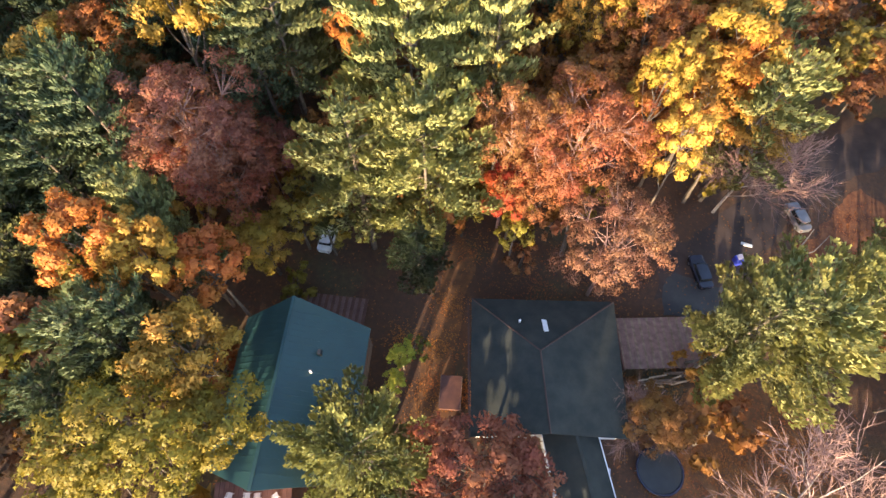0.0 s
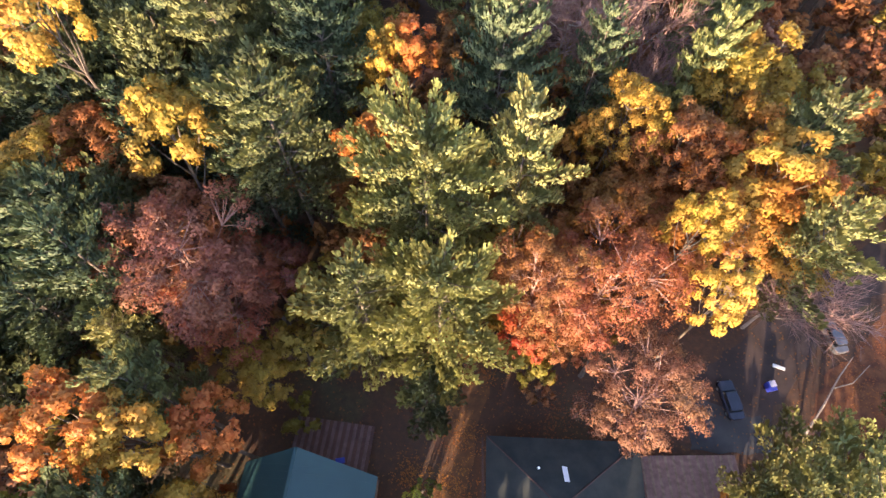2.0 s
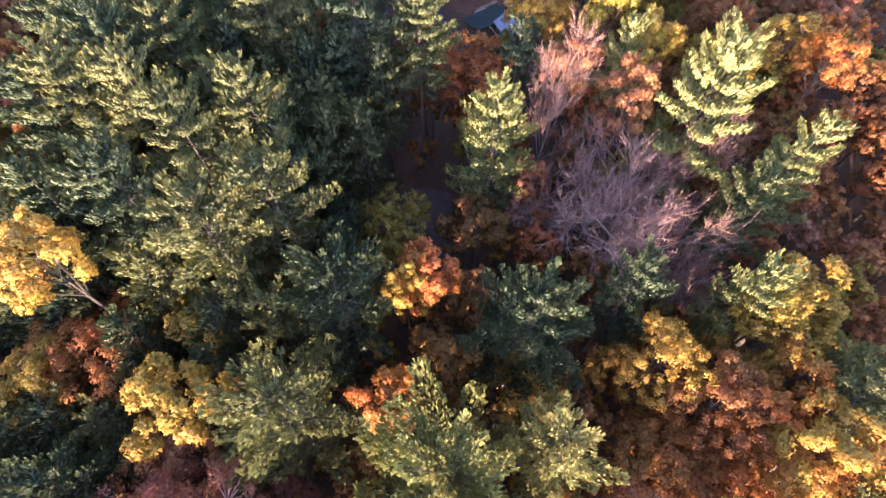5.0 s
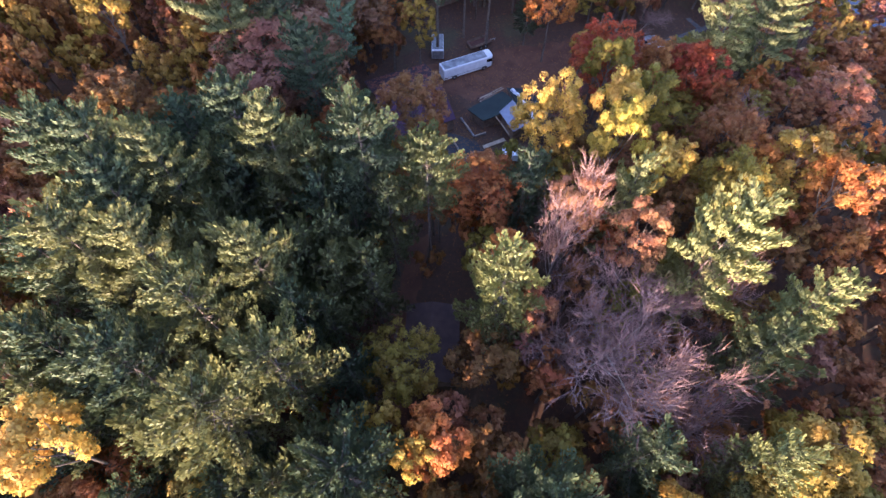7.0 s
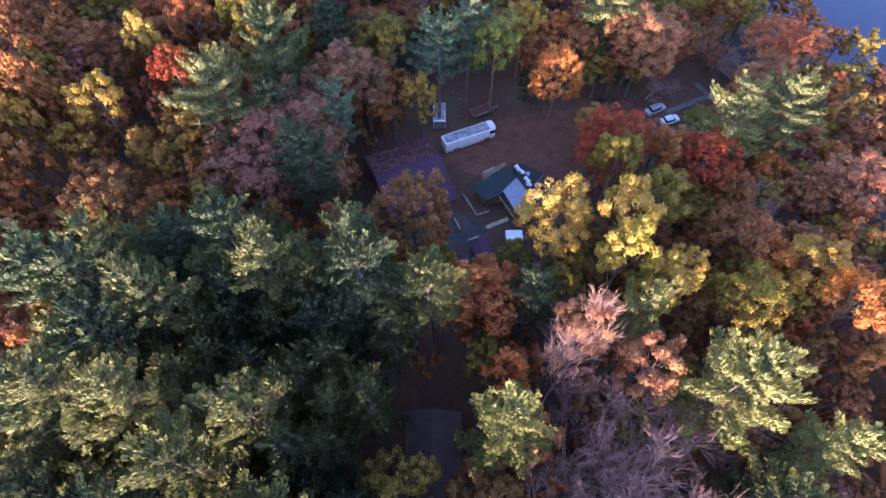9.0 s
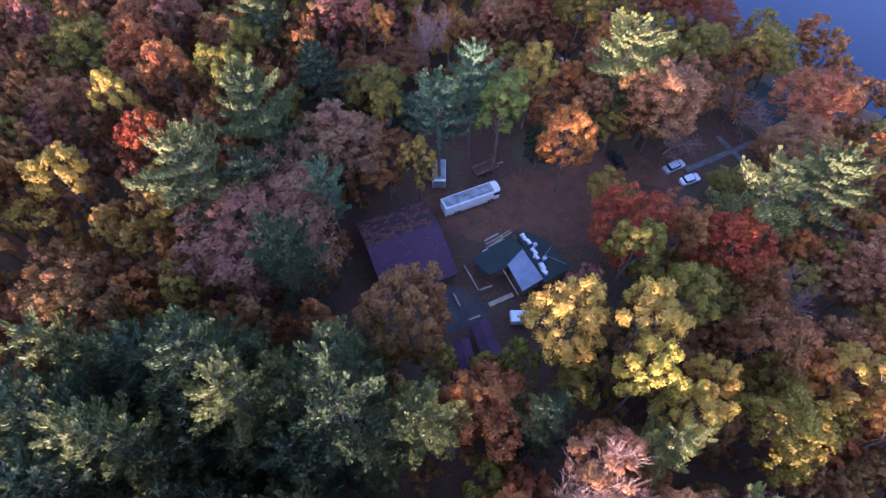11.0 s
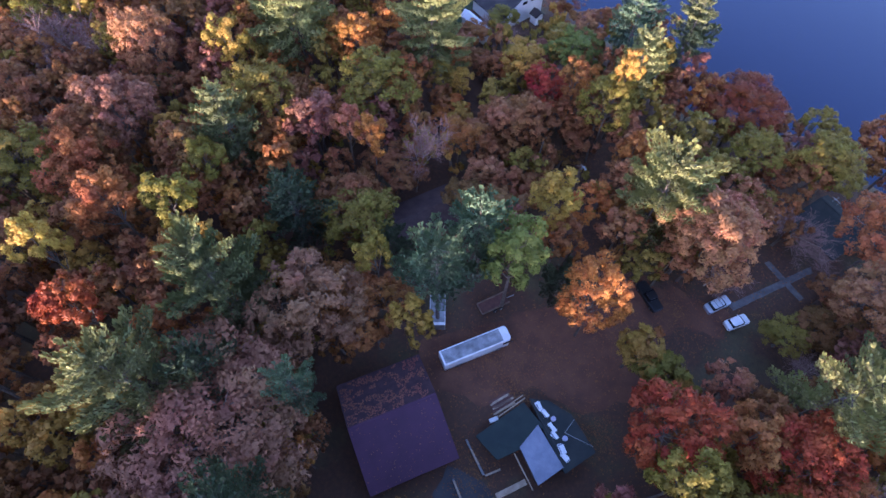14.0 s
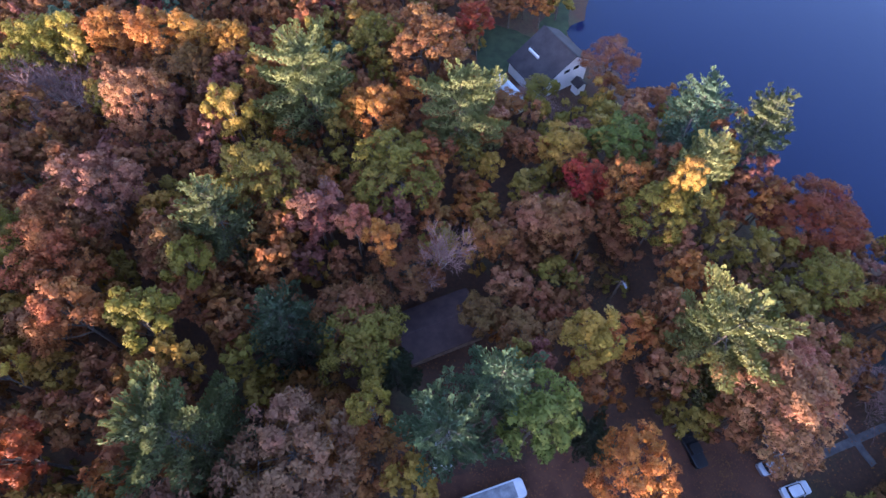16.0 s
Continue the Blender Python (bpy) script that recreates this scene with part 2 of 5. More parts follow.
# ---- tree shapes, built once each ----
def broadleaf(seed, H=20.0, R=4.0, lobes=95, leaves=6000, size=0.38, low=0.42, limbs=True, masses=11, bough=None):
    """A crown of several leafy masses, one to each main limb, every mass made of small rounded clumps of leaves."""
    rng = np.random.default_rng(seed)
    wood, crown = Soup(), Soup()
    lean = rng.normal(0, 0.4, 2)
    spine = [(lean[0] * u * u, lean[1] * u * u, H * 0.84 * u) for u in np.linspace(0, 1, 7)]
    if limbs:
        tube(wood, spine, [0.26 * (1 - 0.85 * u) + 0.02 for u in np.linspace(0, 1, 7)], 6)
    else:
        tube(wood, spine[::3], [0.28, 0.18, 0.06], 4)
    mid, half = H * (1 + low) / 2, H * (1 - low) / 2
    full = np.array((R, R, half))
    hubs = []
    for i in range(masses):
        up = 1.0 - 1.55 * (i + 0.5) / masses
        az = i * 2.39996 + rng.normal(0, 0.35)
        flat = math.sqrt(max(0.05, 1 - up * up))
        k = rng.uniform(0.40, 0.66)
        hub = np.array((flat * math.cos(az), flat * math.sin(az), up + rng.normal(0, 0.10))) * k
        hubs.append((hub, rng.uniform(0.34, 0.46)))
        if limbs:
            c = hub * full + np.array((lean[0], lean[1], mid))
            z0 = max(H * 0.28, c[2] - rng.uniform(2.5, 5.0))
            u = z0 / (H * 0.84)
            p0 = np.array((lean[0] * u * u, lean[1] * u * u, z0))
            tube(wood, [p0, (p0 + c) / 2 + np.array((0, 0, -0.4)), c], [0.11, 0.07, 0.025], 4)
    hubs.append((np.array((0, 0, 0.1)), 0.55))
    centres, radii, ways = [], [], []
    for i in range(lobes):
        hub, spread = hubs[i % len(hubs)]
        d = unit(rng.normal(0, 1, 3) + 0.9 * unit(hub) + np.array((0, 0, 0.35)))
        c = (hub + d * spread * rng.uniform(0.55, 1.05)) * full + np.array((lean[0], lean[1], mid))
        centres.append(c)
        ways.append(unit(d + unit(hub) * 0.5))
        radii.append(R * rng.uniform(0.11, 0.19) * (0.70 if R > 6 else 1.0))
        if limbs and (bough or i % 4 == 0):
            q = hub * full + np.array((lean[0], lean[1], mid))
            tube(wood, [q, (q + c) / 2, c], [0.05, 0.035, 0.012], 3)
    reach = np.array([math.hypot(c[0] - lean[0], c[1] - lean[1]) + r for c, r in zip(centres, radii)])
    k = R / np.quantile(reach, 0.93)
    centres = [np.array((lean[0] + (c[0] - lean[0]) * k, lean[1] + (c[1] - lean[1]) * k, c[2])) for c in centres]
    area = np.array(radii) ** 2
    counts = (leaves * area / area.sum()).astype(int)
    for c, r, w, n in zip(centres, radii, ways, counts):
        d = unit(rng.normal(0, 1, (n, 3)) + w * 0.55 + np.array((0, 0, 0.25)))
        rad = r * (0.42 + 0.82 * rng.random((n, 1)) ** 0.8)
        at = c + d * rad * np.array((1, 1, 0.9))
        crown.leaves(sprigs(rng, at, d, size), unit(d + w * 0.25 + np.array((0, 0, 0.08))), 0.66)
    return wood.mesh("trunk", bough or BARK), crown.mesh("crown", LEAF["rust"])


def pine(seed, H=28.0, R=4.6, low=0.34, ragged=0.3, brush=1.0, shoots=14, dome=2.0):
    """A white pine: whorls of upswept boughs, each a row of rounded tufts bristling with upright shoots."""
    rng = np.random.default_rng(seed)
    wood, crown = Soup(), Soup()
    tube(wood, [(0, 0, H * u) for u in np.linspace(0, 1, 8)], [0.32 * (1 - u) + 0.015 for u in np.linspace(0, 1, 8)], 6)
    tufts, ways, fans, sizes = [], [], [], []
    z = H * low
    while z < H - 0.6:
        u = (z - H * low) / (H * (1 - low))
        prof = min(1.0, 0.74 + 0.8 * u) * (1 - u ** dome) ** 0.72 + 0.05
        k = int(rng.integers(5, 8)) if u < 0.8 else 5
        a0 = rng.uniform(0, 6.28)
        for j in range(k):
            az = a0 + j * 6.283 / k + rng.normal(0, 0.25)
            ln = min(R * prof * (1 + rng.normal(0, ragged)), R * 1.25)
            if ln < 0.5 or (u < 0.35 and rng.random() < 0.25):
                continue
            rise = -0.12 + 0.75 * u ** 1.5 + rng.normal(0, 0.10)
            h = np.array((math.cos(az), math.sin(az), 0))
            side = np.array((-h[1], h[0], 0))
            z1 = z + rng.uniform(-0.5, 0.5)

            def at(s):
                return np.array((0, 0, z1)) + h * ln * s + np.array((0, 0, ln * (rise * s + 0.26 * s * s)))
            tube(wood, [at(0), at(0.5), at(1)], [0.06, 0.035, 0.012], 3)
            step = 0.46 * brush / ln
            for s in np.arange(0.30 if u < 0.7 else 0.12, 1.0 + step * 0.4, step):
                wide = (0.12 + ln * 0.15 * math.sin(math.pi * min(1.0, 0.15 + 0.70 * s))) * rng.uniform(0.8, 1.2)
                m = max(1, int(round(2 * wide / (0.50 * brush))))
                for q in (np.arange(m) - (m - 1) / 2):
                    off = q * 2 * wide / m
                    w = off / wide
                    c = at(min(1.0, s) - 0.45 * abs(off) / ln) + side * off + np.array((0, 0, -0.22 * abs(off))) + rng.normal(0, 0.07, 3)
                    tufts.append(c)
                    ways.append(unit(h * (0.30 + 0.9 * s ** 3) + side * 0.95 * w + np.array((0, 0, 0.42 + 0.3 * u))))
                    fans.append(unit(h * 0.8 + side * 0.5 * w + np.array((0, 0, 0.45 + 0.5 * u))))
                    sizes.append(rng.uniform(0.31, 0.45) * brush)
        z += rng.uniform(1.85, 2.5) * (1.0 if u < 0.75 else 0.62)
    for q in np.arange(0.3, 1.5, 0.3):
        tufts.append(np.array((0, 0, H - q))), ways.append(np.array((0, 0, 1.0))), fans.append(np.array((0, 0, 1.0))), sizes.append(0.24 * brush)
    tufts, ways, fans, sizes = np.array(tufts), np.array(ways), np.array(fans), np.array(sizes)[:, None]
    n = len(tufts)
    for i in range(shoots):
        d = unit(rng.normal(0, 0.8, (n, 3)) + ways * 0.8)
        root = tufts + d * sizes * rng.uniform(0.5, 1.0, (n, 1))
        shoot = unit(d * 0.32 + fans * 0.5 + np.array((0, 0, 0.60)) + rng.normal(0, 0.16, (n, 3)))
        ln = rng.uniform(0.26, 0.48, (n, 1)) * brush
        wd = rng.uniform(0.09, 0.145, (n, 1)) * brush
        s = unit(np.cross(shoot, d + ways * 0.3 + rng.normal(0, 0.2, (n, 3))))
        tip = root + shoot * ln
        root = root - shoot * 0.12
        blade = np.stack([root - s * wd * 0.3, tip - s * wd, tip + s * wd * 0.7 + shoot * wd * 0.7], 1) if i % 2 else np.stack([root - s * wd, root + s * wd, tip], 1)
        crown.leaves(blade, unit(d * 0.55 + ways * 0.75), 0.9)
    return wood.mesh("trunk", BARK), crown.mesh("crown", LEAF["pine"])


def bare(seed, H=17.0, R=4.5):
    """A leafless tree: pale trunk and limbs, ending in a haze of fine twigs."""
    rng = np.random.default_rng(seed)
    wood, crown = Soup(), Soup()
    at, to = [], []

    def grow(p, d, ln, r, level):
        n = 3 if level < 3 else 1
        pts, q = [p], p
        for i in range(n):
            d = unit(d + rng.normal(0, 0.10, 3) + np.array((0, 0, 0.06)))
            q = q + d * ln / n
            pts.append(q)
        tube(wood if level < 2 else crown, pts, [max(0.016, r * (1 - 0.7 * i / n)) for i in range(n + 1)], 5 if level == 0 else 3)
        if level >= 3:
            for s in (0.25, 0.5, 0.75, 1.0, 1.0):
                at.append(p + (q - p) * s)
                to.append(unit(d + rng.normal(0, 0.38, 3) + np.array((0, 0, 0.25))) * ln * rng.uniform(0.6, 1.1))
            return
        for k in range((8, 8, 8)[level]):
            s = rng.uniform(0.35 if level == 0 else 0.2, 1.0)
            i = min(int(s * n), n - 1)
            c = pts[i] + (pts[i + 1] - pts[i]) * (s * n - i)
            w = unit(np.cross(d, rng.normal(0, 1, 3)))
            grow(c, unit(d * 0.75 + w * rng.uniform(0.5, 0.9) + np.array((0, 0, 0.2))), ln * rng.uniform(0.4, 0.6), r * 0.40, level + 1)

    grow(np.zeros(3), np.array((rng.normal(0, 0.06), rng.normal(0, 0.06), 1.0)), H * 0.62, 0.17, 0)
    at, to = np.array(at), np.array(to)
    s = unit(np.cross(to, rng.normal(0, 1, to.shape))) * 0.026
    crown.add(np.stack([at - s, at + s, at + to], 1).reshape(-1, 3), np.arange(len(at) * 3).reshape(-1, 3))
    return wood.mesh("trunk", PALE_BARK), crown.mesh("crown", TWIG)


SHAPES = {
    "pine": [pine(11 + i, ragged=0.16 + 0.04 * i) for i in range(5)],
    "big": [pine(21 + i, 30.0, 6.8, 0.36, 0.2, 1.12, 17, 2.8) for i in range(2)],
    "old": [pine(121 + i, 34.0, 4.6, 0.52, 0.2, 1.0, 14, 3.0) for i in range(3)],
    "broad": [broadleaf(31 + i) for i in range(6)],
    "wide": [broadleaf(71 + i, 22.0, 6.4, 190, 10500, 0.40, 0.38, masses=18) for i in range(3)],
    "fine": [broadleaf(31 + i, lobes=95, leaves=8200, size=0.31) for i in range(4)],
    "finewide": [broadleaf(71 + i, 22.0, 6.4, 190, 14500, 0.32, 0.38, masses=16) for i in range(3)],
    "thin": [broadleaf(171 + i, 22.0, 6.4, 170, 15500, 0.24, 0.38, masses=15, bough=TWIG) for i in range(3)],
    "huge": [broadleaf(75 + i, 22.0, 6.4, 300, 26000, 0.28, 0.34, masses=26) for i in range(1)],
    "high": [broadleaf(91 + i, lobes=48, leaves=5600, size=0.35, low=0.6, masses=8) for i in range(3)],
    "slim": [pine(15 + i, 26.0, 4.4, 0.3, 0.25, 1.35, 12) for i in range(2)],
    "mid": [broadleaf(41 + i, lobes=60, leaves=1700, size=0.66, low=0.25, limbs=False, masses=9) for i in range(4)],
    "edge": [broadleaf(45 + i, lobes=44, leaves=1000, size=0.90, low=0.22, limbs=False, masses=8) for i in range(3)],
    # coarse shape for the trees added out of view
    "unseen": [broadleaf(51 + i, lobes=16, leaves=300, size=1.8, low=0.08, limbs=False, masses=5) for i in range(3)],
    "bush": [broadleaf(61 + i, 5.0, 2.4, 18, 480, 0.50, 0.10, False, 5) for i in range(3)],
    "bare": [bare(81 + i) for i in range(3)],
}
SIZE = {"pine": (28.0, 4.6), "broad": (20.0, 4.0), "bush": (5.0, 2.4), "bare": (17.0, 4.5)}
NAME = {"pine": "pine_tree", "broad": "autumn_tree", "bush": "shrub", "bare": "bare_tree"}
LABEL = {
    "pine": "tall white pine with {} plumed needles in the wood",
    "broad": "broad-leaved tree with {} autumn leaves in the wood",
    "bush": "low shrub with {} leaves on the forest floor",
    "bare": "leafless tree with pale trunk and rosy twigs",
}
CATEGORY = {"pine": "pine tree", "broad": "deciduous tree", "bush": "shrub", "bare": "bare tree"}
pick = random.Random(5)
PLANTED, CANOPY = [], []


def tree(kind, colour, x, y, h, r, plain=False):
    """One tree on the ground at x, y, of that height and crown radius; plain: a lighter shape for the thick of the wood."""
    shape = pick.randrange(len(SHAPES[kind]))
    H, R = SIZE[kind]
    form = "big" if kind == "pine" and r > 5.6 else kind
    if form == "big":
        shape, H, R = shape % 2, 30.0, 6.8
    elif kind == "pine" and x < -5 and (h > 29.0 or colour == "spruce"):
        form, shape, H, R = "old", shape % 3, 34.0, 4.6
    if kind == "broad" and r > 5.0:
        form, shape, H, R = "wide", shape % 3, 22.0, 6.4
    if kind == "broad" and y < 56:
        form, shape = ("finewide", shape) if form == "wide" else ("fine", shape % 4)
    if colour == "russet" or (colour == "mauve" and kind == "broad" and y < 56):
        form, shape, H, R = "thin", shape % 3, 22.0, 6.4
    if kind == "broad" and h > 5.0 * r and h > 16:
        form, shape, H, R = "high", shape % 3, 20.0, 4.0
    if kind == "broad" and r > 8.5:
        form, shape, H, R = "huge", 0, 22.0, 6.4
    if plain:
        form, shape = ("slim", shape % 2) if kind == "pine" else ("mid", shape % 4)
        H, R = (26.0, 4.4) if kind == "pine" else (20.0, 4.0)
    base = new(NAME[kind])
    base.empty_display_size = 0.5
    base.location = (x, y, land(x, y))
    base.rotation_euler = (0, 0, pick.uniform(0, 6.28))
    base.scale = (r / R, r / R, h / H)
    tagged(base, LABEL[kind].format(WORDS.get(colour, "")), CATEGORY[kind], CATEGORY[kind] + "s", "thing")
    for i, me in enumerate(SHAPES[form][shape]):
        ob = new(me.name.split(".")[0], me)
        ob.parent = base
        if i == 1 and kind != "bare":
            ob.material_slots[0].link = "OBJECT"
            ob.material_slots[0].material = LEAF[colour]
    PLANTED.append((x, y, r))
    if not plain and (kind == "broad" or kind == "pine"):
        CANOPY.append((x, y, h if kind == "broad" else 0.85 * h))
    return base


# ---- ground and lake ----
SHORE_Y = (100, 150, 173, 183, 188, 192, 212, 221, 236, 251, 300, 420, 2600)
SHORE_X = (150, 96, 74, 69, 53, 42, 27.5, 19, 6, 8.5, 20, 10, 10)
CLEAR = [(-6, 4, 4, 30), (-14, 70, -1, 88), (-12, 130, 18, 150), (18, 141, 30, 151), (-7, 108, 9, 133), (8, 120, 14, 134), (30, 144, 40, 153), (38, 149, 48, 156), (46, 154, 54, 160), (52, 157, 61, 169), (-23, 117, -6, 137), (-23, 0, -5, 26), (2, 0, 24, 26), (20, 16, 42, 36), (40, 34, 61, 50), (-12, 211, 9, 232), (-26, 154, -6, 172), (65, 116, 78, 127), (30, 138, 46, 150), (9, 169, 14, 177), (22, 0, 42, 16), (41, 25, 60, 40)]


def shore(x, y):
    return x - np.interp(y, SHORE_Y, SHORE_X) - 1.6 * math.sin(y * 0.31) - 1.1 * math.sin(y * 0.83 + 1)


def land(x, y):
    d = shore(x, y)
    z = 0.0
    if d > -6:
        z = -0.9 * min(1.0, (d + 6) / 6) - 0.25 * max(0.0, min(d, 12))
    if y > 95 and d > -6:
        return z
    flat = min(max(x0 - x, x - x1, y0 - y, y - y1) for x0, y0, x1, y1 in CLEAR)
    return z + 0.35 * max(0.0, min(1.0, flat / 8)) * noise.noise((x * 0.07, y * 0.07, 3.1))


def ground_sheet():
    u = np.linspace(-1, 1, 181)
    xs = 190 * u + 2400 * np.sign(u) * np.abs(u) ** 9
    ys = 130 + 190 * u + 2400 * np.sign(u) * np.abs(u) ** 9
    v = [(x, y, land(x, y)) for y in ys for x in xs]
    n = len(u)
    f = [(j * n + i, j * n + i + 1, (j + 1) * n + i + 1, (j + 1) * n + i) for j in range(n - 1) for i in range(n - 1)]
    me = mesh_from("ground", v, f, GROUND)
    for p in me.polygons:
        p.use_smooth = True
    return tagged(new("ground", me), "forest floor covered in brown fallen leaves", "ground", "", "structure")


ground_sheet()
bm = bmesh.new()
bmesh.ops.create_grid(bm, x_segments=2, y_segments=2, size=1250)
lake = part("water", bm, WATER)
lake.location = (1180, 1300, -0.95)
tagged(lake, "calm dark blue lake water", "lake", "", "structure")

# ---- materials of built things ----
def paint_mat(name, a, b2, rough=0.6, scale=1.2, metal=0.0, relief=0.0):
    m, nt, b = node_mat(name)
    n, f = noise_tex(nt, scale, 5), noise_tex(nt, scale * 9, 4, 0.7)
    col = mix(nt, ramp(nt, n, [(0.35, (0, 0, 0)), (0.68, (1, 1, 1))]), a, b2)
    col = mix(nt, ramp(nt, f, [(0.5, (0, 0, 0)), (0.8, (0.35, 0.35, 0.35))]), col, tuple(0.6 * c for c in a))
    nt.links.new(col, b.inputs["Base Color"])
    b.inputs["Roughness"].default_value, b.inputs["Metallic"].default_value = rough, metal
    if relief:
        bump(nt, b, f, relief, 0.03)
    return m


TEAL = paint_mat("teal_roof_metal", (0.008, 0.037, 0.043), (0.012, 0.048, 0.052), 0.5, 0.5, 0.0)
SLATE = paint_mat("dark_shingles", (0.013, 0.018, 0.018), (0.029, 0.033, 0.03), 0.9, 0.6, 0, 0.5)
PURPLE = paint_mat("plum_roof_metal", (0.048, 0.017, 0.037), (0.069, 0.025, 0.052), 0.85, 0.4, 0.0)
LEAFY = paint_mat("litter_strewn_roof", (0.032, 0.014, 0.019), (0.06, 0.028, 0.033), 0.9, 1.5, 0, 0.6)
UMBER = paint_mat("brown_shingles", (0.045, 0.024, 0.022), (0.075, 0.042, 0.036), 0.85, 0.7, 0, 0.5)
GREYROOF = paint_mat("grey_shingles", (0.02, 0.016, 0.018), (0.046, 0.037, 0.039), 0.85, 0.5, 0, 0.5)
DARKGREEN = paint_mat("dark_green_tarp", (0.008, 0.017, 0.016), (0.015, 0.028, 0.024), 0.8, 0.5)
BLUEWHITE = paint_mat("white_metal_roof", (0.15, 0.165, 0.22), (0.21, 0.225, 0.285), 0.4, 0.8)
WHITE = paint_mat("white_paint", (0.62, 0.63, 0.66), (0.75, 0.76, 0.78), 0.45, 0.9)
GRIMY = paint_mat("grimy_white_roof", (0.13, 0.135, 0.145), (0.32, 0.33, 0.35), 0.7, 0.9)
SIDING = paint_mat("white_siding", (0.55, 0.56, 0.58), (0.66, 0.67, 0.68), 0.6, 0.5)
TIMBER = paint_mat("weathered_timber", (0.11, 0.07, 0.05), (0.22, 0.15, 0.11), 0.85, 1.5, 0, 0.4)
PALEWOOD = paint_mat("pale_planks", (0.30, 0.22, 0.15), (0.46, 0.36, 0.26), 0.8, 1.5, 0, 0.3)
REDWOOD = paint_mat("red_brown_stain", (0.075, 0.028, 0.022), (0.125, 0.05, 0.034), 0.7, 1.2)
PINKWOOD = paint_mat("faded_pink_planks", (0.12, 0.066, 0.058), (0.19, 0.11, 0.095), 0.8, 1.5, 0, 0.3)
CONCRETE = paint_mat("stained_concrete", (0.14, 0.14, 0.15), (0.24, 0.235, 0.23), 0.9, 0.6, 0, 0.3)
DIRT = paint_mat("packed_dirt", (0.08, 0.033, 0.019), (0.145, 0.062, 0.034), 0.95, 0.35, 0, 0.7)
# copy of the yard dirt, darkened for the shade over the drive
DRIVE = paint_mat("dark_dirt", (0.034, 0.022, 0.019), (0.068, 0.043, 0.036), 0.95, 0.4, 0, 0.7)
WALK = paint_mat("grey_paving", (0.075, 0.07, 0.07), (0.14, 0.132, 0.13), 0.9, 0.8, 0, 0.3)
REDLITTER = paint_mat("red_orange_leaf_litter", (0.1, 0.033, 0.015), (0.21, 0.078, 0.03), 0.95, 0.9, 0, 0.8)
LITTER = paint_mat("orange_leaf_litter", (0.085, 0.039, 0.018), (0.185, 0.084, 0.032), 0.95, 0.9, 0, 0.8)
TARMAC = paint_mat("worn_tarmac", (0.03, 0.03, 0.034), (0.06, 0.057, 0.058), 0.9, 0.3, 0, 0.5)
GLASS = paint_mat("dark_glass", (0.012, 0.014, 0.018), (0.02, 0.022, 0.026), 0.08, 1.0)
RUBBER = paint_mat("tyre_rubber", (0.015, 0.015, 0.015), (0.03, 0.03, 0.03), 0.85, 3.0)
STEEL = paint_mat("grey_steel", (0.25, 0.25, 0.26), (0.38, 0.38, 0.38), 0.4, 2.0, 0.7)
SILVER = paint_mat("silver_car_paint", (0.42, 0.43, 0.46), (0.5, 0.51, 0.53), 0.25, 1.0, 0.3)
# silver paint with the deep shade on the car put into its colour
SHADED_SILVER = paint_mat("dark_grey_car_paint", (0.10, 0.10, 0.115), (0.15, 0.15, 0.17), 0.3, 1.0, 0.2)
NAVY = paint_mat("dark_blue_paint", (0.012, 0.014, 0.03), (0.02, 0.022, 0.045), 0.25, 1.0)
BLACK = paint_mat("black_paint", (0.012, 0.012, 0.013), (0.024, 0.024, 0.026), 0.3, 1.0)
BLUE = paint_mat("blue_plastic", (0.02, 0.03, 0.30), (0.03, 0.05, 0.36), 0.5, 2.0)
LILAC = paint_mat("pale_lilac_cloth", (0.34, 0.33, 0.44), (0.44, 0.42, 0.52), 0.8, 2.0)


LAWN = paint_mat("short_grass", (0.022, 0.036, 0.014), (0.05, 0.07, 0.026), 0.95, 0.4, 0, 0.7)


# ---- shapes ----
def box_bm(bm, cx, cy, cz, sx, sy, sz, ang=0.0, bev=0.0, taper=1.0):
    r = bmesh.ops.create_cube(bm, size=1.0)
    vs = r["verts"]
    for v in vs:
        k = taper if v.co.z > 0 else 1.0
        v.co = Vector((v.co.x * sx * k, v.co.y * sy * k, v.co.z * sz))
    if bev:
        es = list({e for v in vs for e in v.link_edges})
        r = bmesh.ops.bevel(bm, geom=es, offset=bev, segments=2, profile=0.6, affect="EDGES")
        vs = list({v for f in r["faces"] for v in f.verts} | {v for v in vs if v.is_valid})
    bmesh.ops.transform(bm, matrix=Matrix.Translation((cx, cy, cz)) @ Matrix.Rotation(ang, 4, "Z"), verts=vs)


def box(name, parent, mat, c, s, ang=0.0, bev=0.0, taper=1.0, label=""):
    bm = bmesh.new()
    box_bm(bm, *c, *s, ang, bev, taper)
    return part(name, bm, mat, parent, label)


def slab(name, parent, mat, pts, thick, label=""):
    """A solid plate: the corners of its upper face, and its thickness downwards."""
    bm = bmesh.new()
    top = [bm.verts.new(p) for p in pts]
    low = [bm.verts.new((p[0], p[1], p[2] - thick)) for p in pts]
    bm.faces.new(top)
    bm.faces.new(low[::-1])
    n = len(pts)
    for i in range(n):
        bm.faces.new((top[i], low[i], low[(i + 1) % n], top[(i + 1) % n]))
    bmesh.ops.recalc_face_normals(bm, faces=bm.faces)
    return part(name, bm, mat, parent, label)


